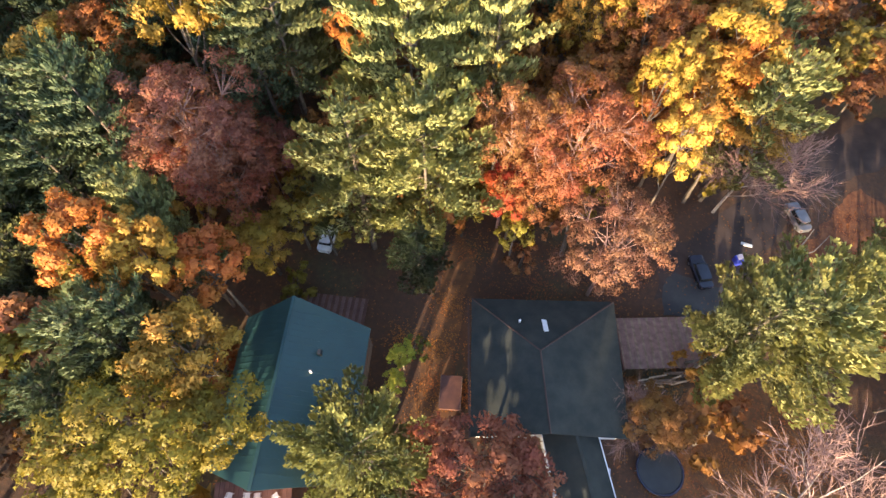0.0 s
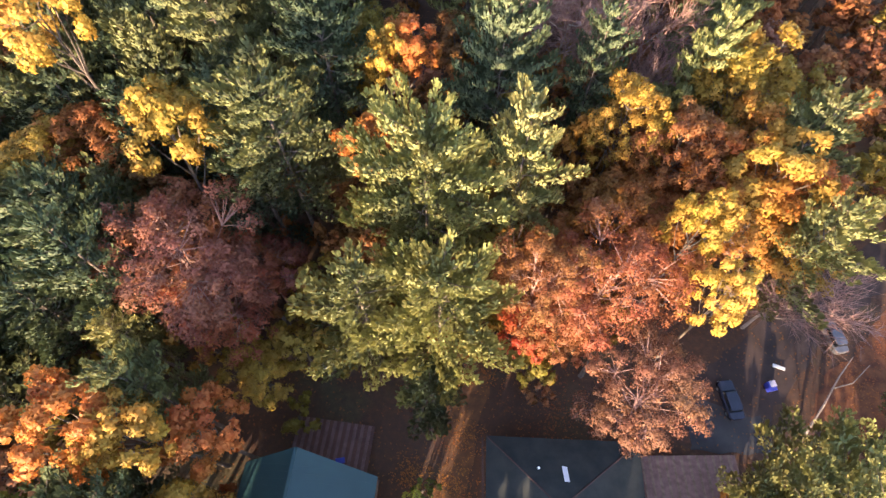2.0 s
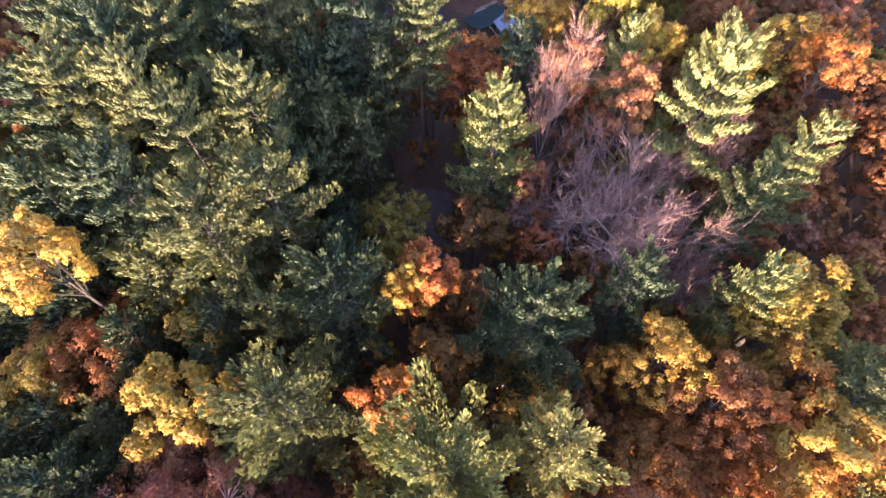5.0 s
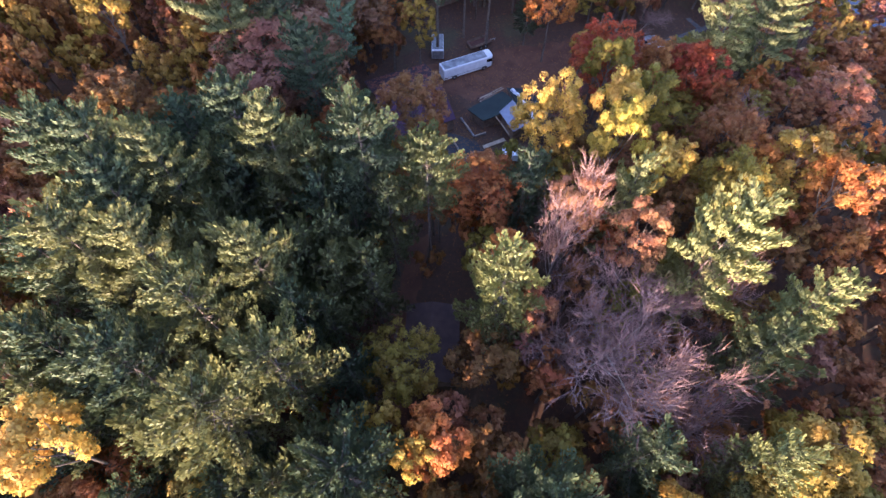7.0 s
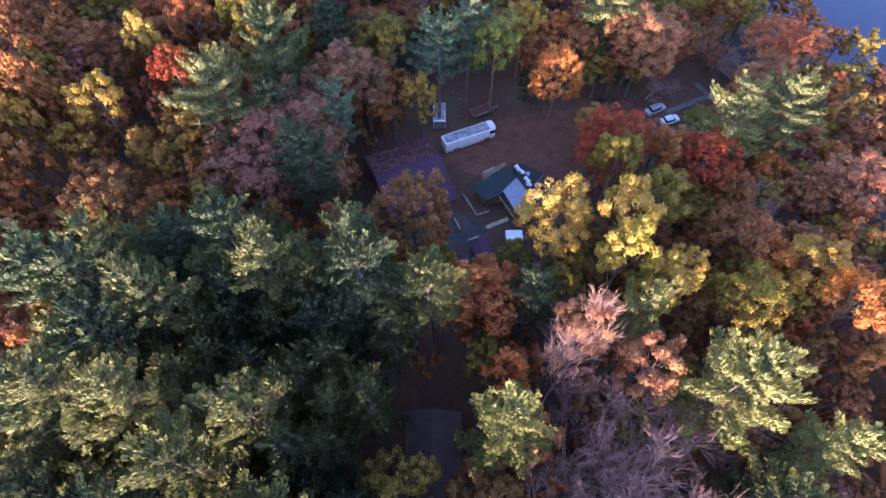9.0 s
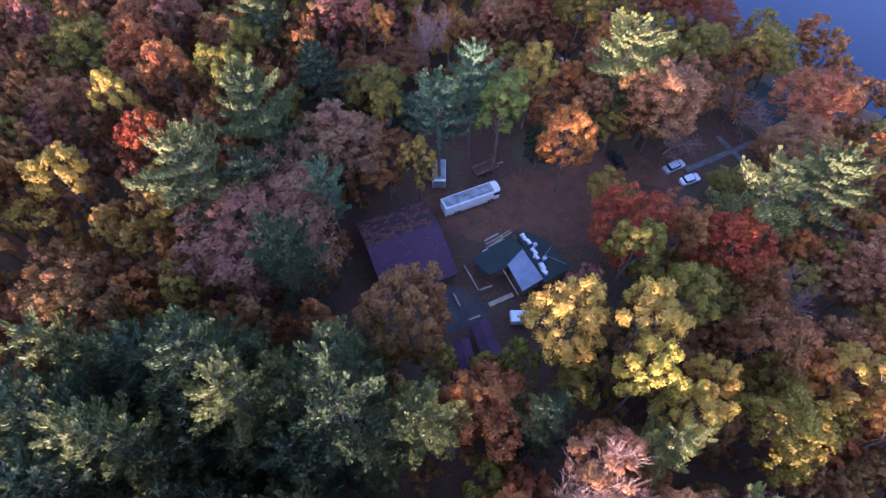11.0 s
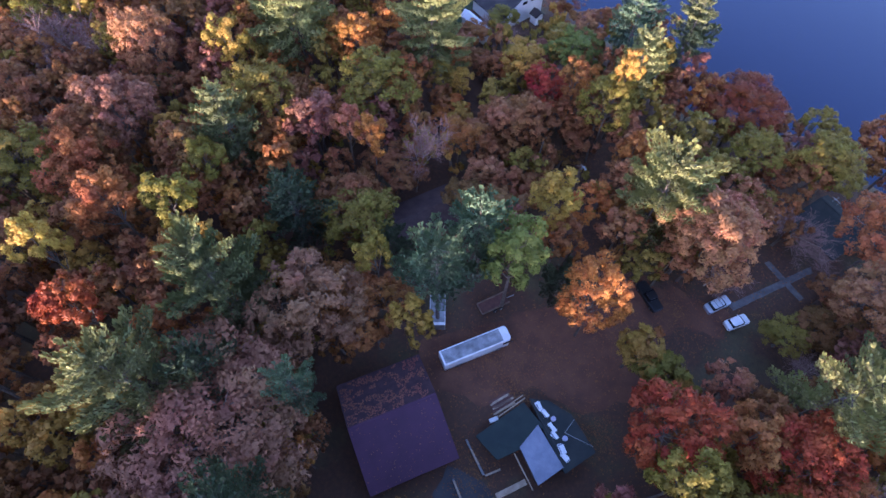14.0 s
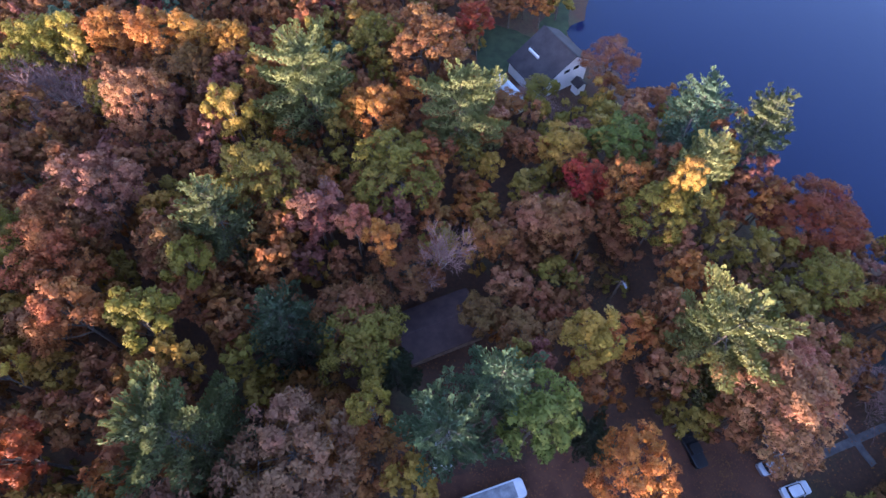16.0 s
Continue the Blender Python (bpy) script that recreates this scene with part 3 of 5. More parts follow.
def rod(name, parent, mat, a, b2, r, sides=8, label=""):
    s = Soup()
    tube(s, [a, b2], [r, r], sides)
    n = sides
    s.f.append(list(range(n))[::-1])
    s.f.append(list(range(n, 2 * n)))
    ob = new(name, s.mesh(name, mat))
    if parent:
        ob.parent = parent
    return tagged(ob, label) if label else ob


def thing(name, label, category, x=0.0, y=0.0, z=0.0, ang=0.0, group=""):
    e = new(name)
    e.location, e.rotation_euler = (x, y, z), (0, 0, radians(ang))
    return tagged(e, label, category, group, "thing")


def gabled(name, label, a, b2, zr, wl, zl, wr, zrt, wall, roof_l, roof_r, category="house", over=0.5, seams=0.0, lap=(0.0, 0.0)):
    """A house under a ridge from a to b2; wl, zl: run and height of the eave on the left of the ridge, wr, zrt on its right."""
    A, B = Vector(a), Vector(b2)
    L = (B - A).length
    u = (B - A) / L
    h = thing(name, label, category, A.x, A.y, 0, math.degrees(math.atan2(u.y, u.x)))
    bm = bmesh.new()
    prof = [(0, wl - over, zl + (zr - zl) * over / wl - 0.22), (0, 0, zr - 0.22), (0, -(wr - over), zrt + (zr - zrt) * over / wr - 0.22), (0, -(wr - over), 0), (0, wl - over, 0)]
    f1 = [bm.verts.new((over, p[1], p[2])) for p in prof]
    f2 = [bm.verts.new((L - over, p[1], p[2])) for p in prof]
    bm.faces.new(f1)
    bm.faces.new(f2[::-1])
    for i in range(5):
        bm.faces.new((f1[i], f2[i], f2[(i + 1) % 5], f1[(i + 1) % 5]))
    bmesh.ops.recalc_face_normals(bm, faces=bm.faces)
    part("wall", bm, wall, h)
    g = 0.04
    for s, w, z, mat in ((1, wl, zl, roof_l), (-1, wr, zrt, roof_r)):
        r = slab("roof_panel", h, mat, [(-lap[0], s * g, zr), (L + lap[0], s * g, zr), (L + lap[1], s * w, z), (-lap[1], s * w, z)], 0.16)
        if seams:
            n = int(L / seams)
            d = Vector((0, s * (w - g), z - zr))
            nrm = Vector((0, s * (zr - z), w)).normalized()
            me = None
            for i in range(1, n):
                if me is None:
                    bm = bmesh.new()
                    box_bm(bm, 0, 0, 0, 0.05, d.length * 0.985, 0.03)
                    me = bpy.data.meshes.new("seam")
                    bm.to_mesh(me)
                    bm.free()
                    me.materials.append(mat)
                ob = new("seam", me)
                ob.parent = r
                ob.location = Vector((i * L / n, s * g, zr)) + d * 0.5 + nrm * 0.018
                ob.rotation_euler = (math.atan2(d.z, d.y), 0, 0)
    bm = bmesh.new()
    box_bm(bm, L / 2, 0, zr + 0.03, L + 2 * lap[0], 0.34, 0.10, 0, 0.03)
    part("ridge_cap", bm, roof_r, h)
    return h


def wheel(parent, x, y, r, w, hub=STEEL):
    s = Soup()
    k = 14
    ring = [(math.cos(i * 2 * math.pi / k) * r, math.sin(i * 2 * math.pi / k) * r) for i in range(k)]
    v = [(p[0], -w / 2, p[1]) for p in ring] + [(p[0], w / 2, p[1]) for p in ring]
    s.add(v, [[i, (i + 1) % k, k + (i + 1) % k, k + i] for i in range(k)] + [list(range(k))[::-1], list(range(k, 2 * k))])
    o = new("wheel", s.mesh("wheel", RUBBER))
    o.parent = parent
    o.location = (x, y, r)
    bm = bmesh.new()
    bmesh.ops.create_cone(bm, cap_ends=True, segments=10, radius1=r * 0.55, radius2=r * 0.5, depth=w * 1.08)
    bmesh.ops.rotate(bm, verts=bm.verts, matrix=Matrix.Rotation(math.pi / 2, 3, "X"))
    part("rim", bm, hub, o)


def rounded(sx, sy, sz, cx, cz, corner, crown):
    """A block with rounded corners in plan and a softened upper edge."""
    bm = bmesh.new()
    bmesh.ops.create_cube(bm, size=1.0)
    bmesh.ops.scale(bm, vec=(sx, sy, sz), verts=bm.verts)
    bmesh.ops.bevel(bm, geom=[e for e in bm.edges if abs(e.verts[0].co.z - e.verts[1].co.z) > sz / 2], offset=corner, segments=4, profile=0.5, affect="EDGES")
    bmesh.ops.bevel(bm, geom=[e for e in bm.edges if min(v.co.z for v in e.verts) > sz * 0.4], offset=crown, segments=2, profile=0.5, affect="EDGES")
    bmesh.ops.translate(bm, vec=(cx, 0, cz), verts=bm.verts)
    return bm


def car(name, label, x, y, ang, L, W, H, mat, bed=False, rack=False):
    c = thing(name, label, "car" if not bed else "pickup", x, y, 0.02, ang, "parked vehicles")
    part("body", rounded(L, W, 0.64, 0, 0.63, 0.42, 0.12), mat, c)
    cl, cx = (0.30 * L, -0.02 * L) if bed else (0.56 * L, -0.05 * L)
    box("glasshouse", c, GLASS, (cx, 0, 0.93 + (H - 0.98) / 2), (cl, W * 0.90, H - 0.98), 0, 0.06, 0.84)
    part("roof", rounded(cl * 0.80, W * 0.78, 0.10, cx - 0.03 * L, H - 0.04, 0.26, 0.04), mat, c)
    box("bonnet", c, mat, (L * 0.36, 0, 0.945), (L * 0.24, W * 0.80, 0.06), 0, 0.025)
    for sx in (-1, 1):
        for sy in (-1, 1):
            wheel(c, sx * L * 0.31, sy * (W / 2 - 0.10), 0.33, 0.22)
    for sy in (-1, 1):
        box("headlight", c, STEEL, (L / 2 - 0.03, sy * W * 0.36, 0.70), (0.08, 0.30, 0.14), 0, 0.03)
        box("tail_light", c, REDWOOD, (-L / 2 + 0.03, sy * W * 0.38, 0.74), (0.08, 0.20, 0.16), 0, 0.03)
        box("mirror", c, mat, (L * 0.16, sy * (W / 2 + 0.06), 1.0), (0.14, 0.16, 0.12), 0, 0.03)
    if bed:
        box("cargo_bed", c, BLACK, (-L * 0.33, 0, 0.945), (L * 0.30, W * 0.82, 0.05), 0, 0.02)
    if rack:
        for k in (-0.16, 0.02):
            box("roof_bar", c, BLACK, (k * L, 0, H + 0.05), (0.06, W * 0.8, 0.05))
    return c


def patch(name, label, mat, pts, z, category="ground", rough_edge=0.5):
    """A flat piece of ground with an uneven edge, laid just above the sheet."""
    z *= 0.45
    rnd = random.Random(len(pts) + int(pts[0][0] * 7))
    fine = []
    for i, p in enumerate(pts):
        q = pts[(i + 1) % len(pts)]
        n = max(2, int(math.hypot(q[0] - p[0], q[1] - p[1]) / 0.55))
        for k in range(n):
            t = k / n
            x, y = p[0] + (q[0] - p[0]) * t, p[1] + (q[1] - p[1]) * t
            w = 1.6 * rough_edge
            fine.append((x + w * noise.noise((x * 0.45, y * 0.45, 1.7)) + rnd.uniform(-0.2, 0.2) * rough_edge, y + w * noise.noise((x * 0.45, y * 0.45, 9.2)) + rnd.uniform(-0.2, 0.2) * rough_edge, z))
    bm = bmesh.new()
    f = bm.faces.new([bm.verts.new(p) for p in fine])
    f.normal_update()
    if f.normal.z < 0:
        f.normal_flip()
    bmesh.ops.triangulate(bm, faces=bm.faces)
    return tagged(part(name, bm, mat), label, category, "", "structure")


# ---- drives, yards and walks ----
patch("road", "packed brown dirt yard round the parked bus", DIRT, [(-13, 133), (-8, 133.5), (-3, 131), (5, 134.5), (12, 131), (20, 134), (28, 146), (36, 144), (37.5, 149), (31, 151.5), (26, 155), (21, 154), (18, 150), (4, 147), (-4, 144), (-13, 140.5)], 0.05, "dirt road", 0.6)
patch("pavement", "dark grey tarmac yard between the sheds", TARMAC, [(-9.2, 118.5), (-7.4, 122.6), (-2.4, 121.0), (-0.4, 118.4), (-1.2, 115.3), (-4, 114.9), (-8.6, 113.2)], 0.06, "concrete yard", 0.3)
patch("road", "brown dirt drive, darkened for shade, strewn with leaves", DRIVE, [(26, 25.6), (36.5, 25.6), (37, 28), (43, 34), (54, 43), (74, 50), (76, 58), (58, 52.5), (48, 45), (36, 37), (28, 31)], 0.05, "drive", 0.5)
patch("pavement", "worn grey tarmac apron beside the terrace", TARMAC, [(26.5, 23.2), (36.2, 23.2), (35.6, 27.4), (33, 27.0), (29, 29.0), (27, 27.0)], 0.07, "tarmac", 0.3)
patch("ground", "dark green lawn sloping to the lake", LAWN, [(-20, 214), (-11, 212), (-8, 222), (-2, 231), (4.6, 231), (4.6, 240), (4, 252), (-16, 252), (-22, 232)], 0.03, "lawn", 0.8)
garden_walk = patch("pavement", "straight grey paved garden walk", WALK, [(37.2, 150.3), (38.0, 149.3), (52.6, 157.2), (52.9, 158.5)], 0.07, "path", 0.08)
side_walk = patch("pavement", "short grey paved side walk", WALK, [(45.0, 158.6), (46.0, 159.1), (50.0, 152.3), (49.1, 151.7)], 0.065, "path", 0.08)
patch("road", "dirt track between the houses under orange leaves", LITTER, [(-3.4, 6), (0.5, 6), (1.8, 18), (2.6, 24), (7, 40), (10, 52), (6.5, 53), (3.8, 42), (-0.6, 25), (-2.4, 16)], 0.05, "dirt track", 0.3)
patch("ground", "ground thickly strewn with orange fallen leaves", LITTER, [(21.5, 1), (42, 1), (41, 13), (34, 15.5), (29, 14.5), (25, 11.5), (21.5, 10)], 0.055, "leaf litter", 0.6)
patch("ground", "bank strewn with red-orange fallen leaves", REDLITTER, [(41, 26), (47, 25), (54, 28), (60, 36), (57, 42), (52, 38.5), (47, 34), (43, 31)], 0.06, "leaf litter", 0.6)
patch("road", "dim leaf-strewn dirt track among the pines", DIRT, [(-14, 60), (-11, 60), (-10.8, 88), (-9.5, 100), (-12.5, 101), (-14, 88)], 0.05, "dirt track", 0.5)

# ---- house with the teal metal roof ----
cottage = gabled("house", "cottage under a teal standing-seam metal roof", (-16.1, 3.9), (-14.95, 20.2), 10.0, 5.6, 6.4, 7.6, 6.2, TIMBER, TEAL, TEAL, seams=0.62, lap=(0.9, -0.6))
rod("vent_pipe", cottage, WHITE, (10.0, -2.9, 8.2), (10.0, -2.9, 9.1), 0.12)
box("chimney_cap", cottage, BLACK, (12.0, -3.4, 8.6), (0.5, 0.35, 0.9), 0, 0.03)
deck = thing("deck", "pinkish weathered plank deck behind the cottage", "deck", -13.3, 22.6, 0.0, -6)
for k in range(22):
    box("plank", deck, REDWOOD if k % 2 else PINKWOOD, (-4.3 + k * 0.40, 0, 0.42), (0.37, 5.2, 0.06))
for k in range(4):
    box("post", deck, TIMBER, (-4 + k * 2.7, 2.4, 0.195), (0.14, 0.14, 0.39))
box("bench", deck, BLUE, (1.2, -1.5, 0.62), (1.0, 0.6, 0.34), 0.3, 0.05, label="small blue plastic tub")
porch = thing("porch", "red-brown plank porch at the cottage gable", "porch", -17.8, 2.2, 0.0, 4)
for k in range(16):
    box("plank", porch, REDWOOD, (-3.6 + k * 0.47, 0, 3.3), (0.44, 4.2, 0.08))
for sx in (-1, 1):
    for sy in (-1, 1):
        box("post", porch, TIMBER, (sx * 3.4, sy * 1.9, 1.63), (0.16, 0.16, 3.26))
box("rail", porch, TIMBER, (0, -2.0, 4.2), (7.4, 0.1, 0.1))
for sx in (-3.6, -1.2, 1.2, 3.6):
    box("baluster", porch, TIMBER, (sx, -2.0, 3.75), (0.09, 0.09, 0.82))


def garden_chair(x, y, z, ang, mat, label):
    c = thing("garden_chair", label, "chair", x, y, z, ang, "garden chairs")
    box("seat", c, mat, (0, 0, 0.42), (0.52, 0.5, 0.06), 0, 0.02)
    box("backrest", c, mat, (-0.25, 0, 0.75), (0.06, 0.5, 0.6), 0, 0.02)
    for sx in (-1, 1):
        for sy in (-1, 1):
            box("leg", c, mat, (sx * 0.22, sy * 0.21, 0.20), (0.05, 0.05, 0.40))
        box("armrest", c, mat, (0, sx * 0.27, 0.62), (0.48, 0.05, 0.04))
    return c


for x, a in ((-20.0, 80), (-18.3, 95), (-17.3, 100), (-15.6, 130)):
    garden_chair(x, 2.9, 3.34, a, WHITE, "white plastic garden chair on the porch")

# ---- house with the dark shingle roof ----
h2 = thing("house", "bungalow under a dark shingle hip roof", "house")
E4 = [(3.2, 8.6, 3.9), (19.3, 8.6, 3.9), (19.6, 23.4, 3.9), (3.5, 23.6, 3.9)]
apex, tail = (10.4, 16.8, 6.6), (10.8, 8.6, 6.6)
slab("roof_panel", h2, SLATE, [E4[3], apex, tail, E4[0]], 0.18)
slab("roof_panel", h2, SLATE, [E4[3], E4[2], apex], 0.18)
slab("roof_panel", h2, SLATE, [E4[2], E4[1], tail, apex], 0.18)
bm = bmesh.new()
box_bm(bm, 11.4, 16.0, 1.85, 15.0, 13.8, 3.7)
part("wall", bm, SIDING, h2)
for p, q in ((E4[3], apex), (E4[2], apex), (apex, tail)):
    rod("ridge_cap", h2, UMBER, (p[0], p[1], p[2] + 0.04), (q[0], q[1], q[2] + 0.04), 0.09, 5)
slab("skylight", h2, WHITE, [(11.0, 20.7, 5.32), (11.5, 20.6, 5.34), (11.6, 19.2, 5.75), (11.1, 19.2, 5.75)], 0.12, "small white roof patch")
rod("vent_pipe", h2, WHITE, (8.6, 20.4, 5.2), (8.6, 20.4, 5.7), 0.13)
box("gutter", h2, UMBER, (3.1, 16.0, 3.82), (0.14, 15.0, 0.12))
wing = gabled("house_wing", "low gabled wing under dark shingles with pale trim", (13.3, 10.2), (14.6, 2.5), 5.4, 2.6, 3.6, 3.0, 3.6, SIDING, SLATE, SLATE, over=0.35)
for s in (2.65, -3.05):
    box("fascia", wing, WHITE, (3.9, s, 3.56), (7.8, 0.1, 0.2))
box("fascia", wing, WHITE, (7.85, 0, 4.4), (0.1, 4.6, 0.22))
terrace = thing("deck", "faded pinkish plank terrace beside the bungalow", "deck", 25.7, 19.6, 0.0, 2)
for k in range(36):
    box("plank", terrace, PINKWOOD if k % 3 else TIMBER, (-5.1 + k * 0.29, 0, 1.3), (0.27, 6.0, 0.06))
for k in range(5):
    box("post", terrace, TIMBER, (-5 + k * 2.5, -2.9, 0.63), (0.14, 0.14, 1.26))
    box("post", terrace, TIMBER, (-5 + k * 2.5, 2.9, 0.63), (0.14, 0.14, 1.26))
box("side_board", terrace, REDWOOD, (-5.3, 0, 1.1), (0.14, 6.0, 0.9), label="red-brown skirting board")
pile = thing("wood_pile", "heap of split pale timber by the terrace", "wood pile", 25.2, 15.6, 0, 8)
rp = random.Random(4)
for k in range(16):
    box("log", pile, PALEWOOD if k % 3 == 0 else TIMBER, (rp.uniform(-2.4, 2.4), rp.uniform(-0.7, 0.7), 0.12 + 0.055 * k * 0.6), (rp.uniform(1.6, 3.0), 0.16, 0.14), rp.uniform(-0.3, 0.3), 0.03)
shed = thing("garden_shed", "small red-brown garden shed with a flat lid", "shed", 1.2, 13.6, 0, -3)
box("wall", shed, REDWOOD, (0, 0, 0.55), (2.1, 3.4, 1.1))
box("roof", shed, REDWOOD, (0, 0, 1.17), (2.4, 3.7, 0.12), 0, 0.03)
for sx in (-1, 1):
    box("trim", shed, TIMBER, (sx * 1.17, 0, 1.25), (0.07, 3.7, 0.05))
tramp = thing("trampoline", "round black trampoline with a padded rim", "trampoline", 22.9, 6.0, 0)
bm = bmesh.new()
bmesh.ops.create_cone(bm, cap_ends=True, segments=28, radius1=2.25, radius2=2.25, depth=0.05)
bmesh.ops.translate(bm, verts=bm.verts, vec=(0, 0, 0.85))
part("mat", bm, BLACK, tramp)
s = Soup()
tube(s, [(2.35 * math.cos(a), 2.35 * math.sin(a), 0.87) for a in np.linspace(0, 6.2832, 29)], [0.14] * 29, 6)
o = new("rim", s.mesh("rim", NAVY))
o.parent = tramp
for k in range(6):
    a = k * math.pi / 3
    rod("leg", tramp, STEEL, (2.3 * math.cos(a), 2.3 * math.sin(a), 0), (2.3 * math.cos(a), 2.3 * math.sin(a), 0.85), 0.05, 6)
for x, y, a in ((18.7, 11.0, 100), (17.4, 5.6, 80)):
    c = thing("sun_lounger", "pale lilac cushioned sun lounger on the ground", "sun lounger", x, y, 0, a, "loungers")
    box("cushion", c, LILAC, (0, 0, 0.40), (1.3, 0.9, 0.16), 0, 0.06)
    box("backrest", c, LILAC, (-0.85, 0, 0.62), (0.5, 0.9, 0.14), 0, 0.05)
    for sx in (-1, 1):
        for sy in (-1, 1):
            box("leg", c, STEEL, (sx * 0.5, sy * 0.36, 0.16), (0.06, 0.06, 0.32))

# ---- things by the drive ----
car("parked_car", "silver hatchback, paint darkened for deep shade, on the gravel drive", 46.4, 37.0, 100, 4.3, 1.75, 1.5, SHADED_SILVER)
car("parked_car", "dark blue saloon parked in the shade", 32.0, 28.9, 98, 4.5, 1.8, 1.45, NAVY)
tub = thing("rubbish_bin", "bright blue plastic bin beside the drive", "bin", 37.1, 30.6, 0)
box("body", tub, BLUE, (0, 0, 0.5), (0.8, 1.0, 1.0), 0.2, 0.08, 1.12)
box("lid", tub, LILAC, (0.1, 0.25, 1.05), (0.75, 0.7, 0.08), 0.2, 0.03, label="pale lid")
plank = thing("board", "pale board lying on the ground", "board", 39.0, 33.1, 0.06, -20)
box("board", plank, WHITE, (0, 0, 0.06), (1.4, 0.4, 0.12), 0, 0.02)
car("parked_car", "white saloon half hidden under a pine", -14.6, 33.2, 80, 4.5, 1.8, 1.45, WHITE)
for x, y in ((-9.6, 57.3), (-8.2, 57.6)):
    garden_chair(x, y, land(x, y), 100, LILAC, "pale garden chair among the trees")
fall = Soup()
tube(fall, [(39.0, 24.6, 0.4), (41.5, 28.2, 2.2), (43.5, 31.2, 3.2), (45.6, 33.5, 3.6)], [0.17, 0.13, 0.09, 0.04], 6)
tube(fall, [(42.6, 30.0, 2.7), (44.9, 30.6, 3.2), (47.2, 32.6, 3.6)], [0.09, 0.06, 0.03], 5)
log = thing("fallen_tree", "pale leaning dead trunk with two branches", "dead tree")
o = new("trunk", fall.mesh("trunk", PALE_BARK))
o.parent = log

# ---- house in the dark clearing ----
gabled("house", "low house under a plum-brown shingle roof", (-7.9, 72.6), (-8.2, 84.6), 4.9, 3.9, 3.6, 4.1, 3.6, TIMBER, UMBER, UMBER)

# ---- yard: barn, unfinished house, sheds, bus ----
barn = gabled("barn", "wide barn with a plum metal roof, leaf-strewn behind", (-21.2, 125.5), (-9.6, 131.1), 6.1, 7.0, 3.7, 8.7, 3.1, TIMBER, LEAFY, PURPLE, "barn", over=0.4, seams=0.0)
r = np.random.default_rng(9)
n = 2100
v0 = np.stack([r.uniform(0.2, 12.6, n), r.uniform(0.15, 6.8, n), np.zeros(n)], 1)
v0[:, 2] = 6.1 - (6.1 - 3.7) * v0[:, 1] / 7.0 + 0.05
keep = np.array([noise.noise((p[0] * 0.6, p[1] * 0.9, 4.0)) > -0.05 for p in v0])
at = v0[keep]
s = Soup()
s.leaves(sprigs(r, at, np.tile((0, 0, 1.0), (len(at), 1)), 0.28, 0.25), np.tile((0, 0, 1.0), (len(at), 1)))
o = new("fallen_leaves", s.mesh("fallen_leaves", LEAF["mauve"]))
o.parent = barn
tagged(o, "pale fallen leaves on the roof", "", "", "stuff")
n = 170
at = np.stack([r.uniform(0.2, 12.6, n), -r.uniform(0.3, 8.5, n), np.zeros(n)], 1)
at[:, 2] = 6.1 - (6.1 - 3.1) * -at[:, 1] / 8.7 + 0.05
s = Soup()
s.leaves(sprigs(r, at, np.tile((0, 0, 1.0), (len(at), 1)), 0.2, 0.2), np.tile((0, 0, 1.0), (len(at), 1)))
o = new("fallen_leaves", s.mesh("fallen_leaves", LEAF["dusk"]))
o.parent = barn
tagged(o, "few fallen leaves on the plum roof", "", "", "stuff")

site = thing("unfinished_house", "unfinished house with green tarp and white roofing", "house")
slab("roof_panel", site, DARKGREEN, [(-3.7, 126.4, 2.5), (3.1, 131.6, 2.5), (5.9, 128.2, 3.0), (2.6, 125.0, 3.0), (-0.6, 123.4, 2.6)], 0.18, "dark green tarp over the low roof")
slab("roof_panel", site, BLUEWHITE, [(2.4, 125.2, 3.35), (5.0, 128.4, 3.35), (8.4, 123.0, 3.1), (4.9, 120.5, 3.1)], 0.16, "bluish white metal roof sheet")
slab("wall", site, TIMBER, [(-3.0, 126.3, 2.3), (3.0, 130.8, 2.3), (5.5, 128.0, 2.3), (2.5, 125.2, 2.3), (-0.6, 123.9, 2.3)], 2.28)
slab("wall", site, TIMBER, [(3.0, 125.1, 2.9), (5.0, 127.6, 2.9), (7.8, 123.0, 2.9), (5.0, 121.0, 2.9)], 2.88)
rod("beam", site, PALEWOOD, (-0.9, 129.6, 2.55), (3.0, 132.6, 2.55), 0.09, 4)
rod("beam", site, PALEWOOD, (-0.5, 129.3, 2.62), (3.3, 132.2, 2.62), 0.09, 4)
rod("beam", site, PALEWOOD, (1.7, 124.4, 2.9), (4.2, 119.9, 2.9), 0.09, 4)
slab("roof_panel", site, SLATE, [(3.9, 132.1, 2.95), (6.6, 132.0, 2.95), (9.8, 130.2, 2.95), (13.0, 125.3, 2.95), (8.6, 122.2, 2.95), (5.7, 128.0, 2.95)], 0.16, "dark slate-grey low roof")
slab("wall", site, TIMBER, [(4.4, 131.6, 2.75), (6.5, 131.5, 2.75), (9.4, 129.9, 2.75), (12.4, 125.3, 2.75), (8.7, 122.8, 2.75), (6.1, 128.0, 2.75)], 2.73)
rod("ridge_cap", site, STEEL, (8.8, 127.6, 2.99), (10.2, 129.5, 2.99), 0.05, 5)
rod("ridge_cap", site, STEEL, (8.8, 127.6, 2.99), (12.6, 126.0, 2.99), 0.05, 5)
rod("gutter", site, BLACK, (4.4, 131.0, 3.06), (7.6, 125.4, 3.06), 0.07, 5)
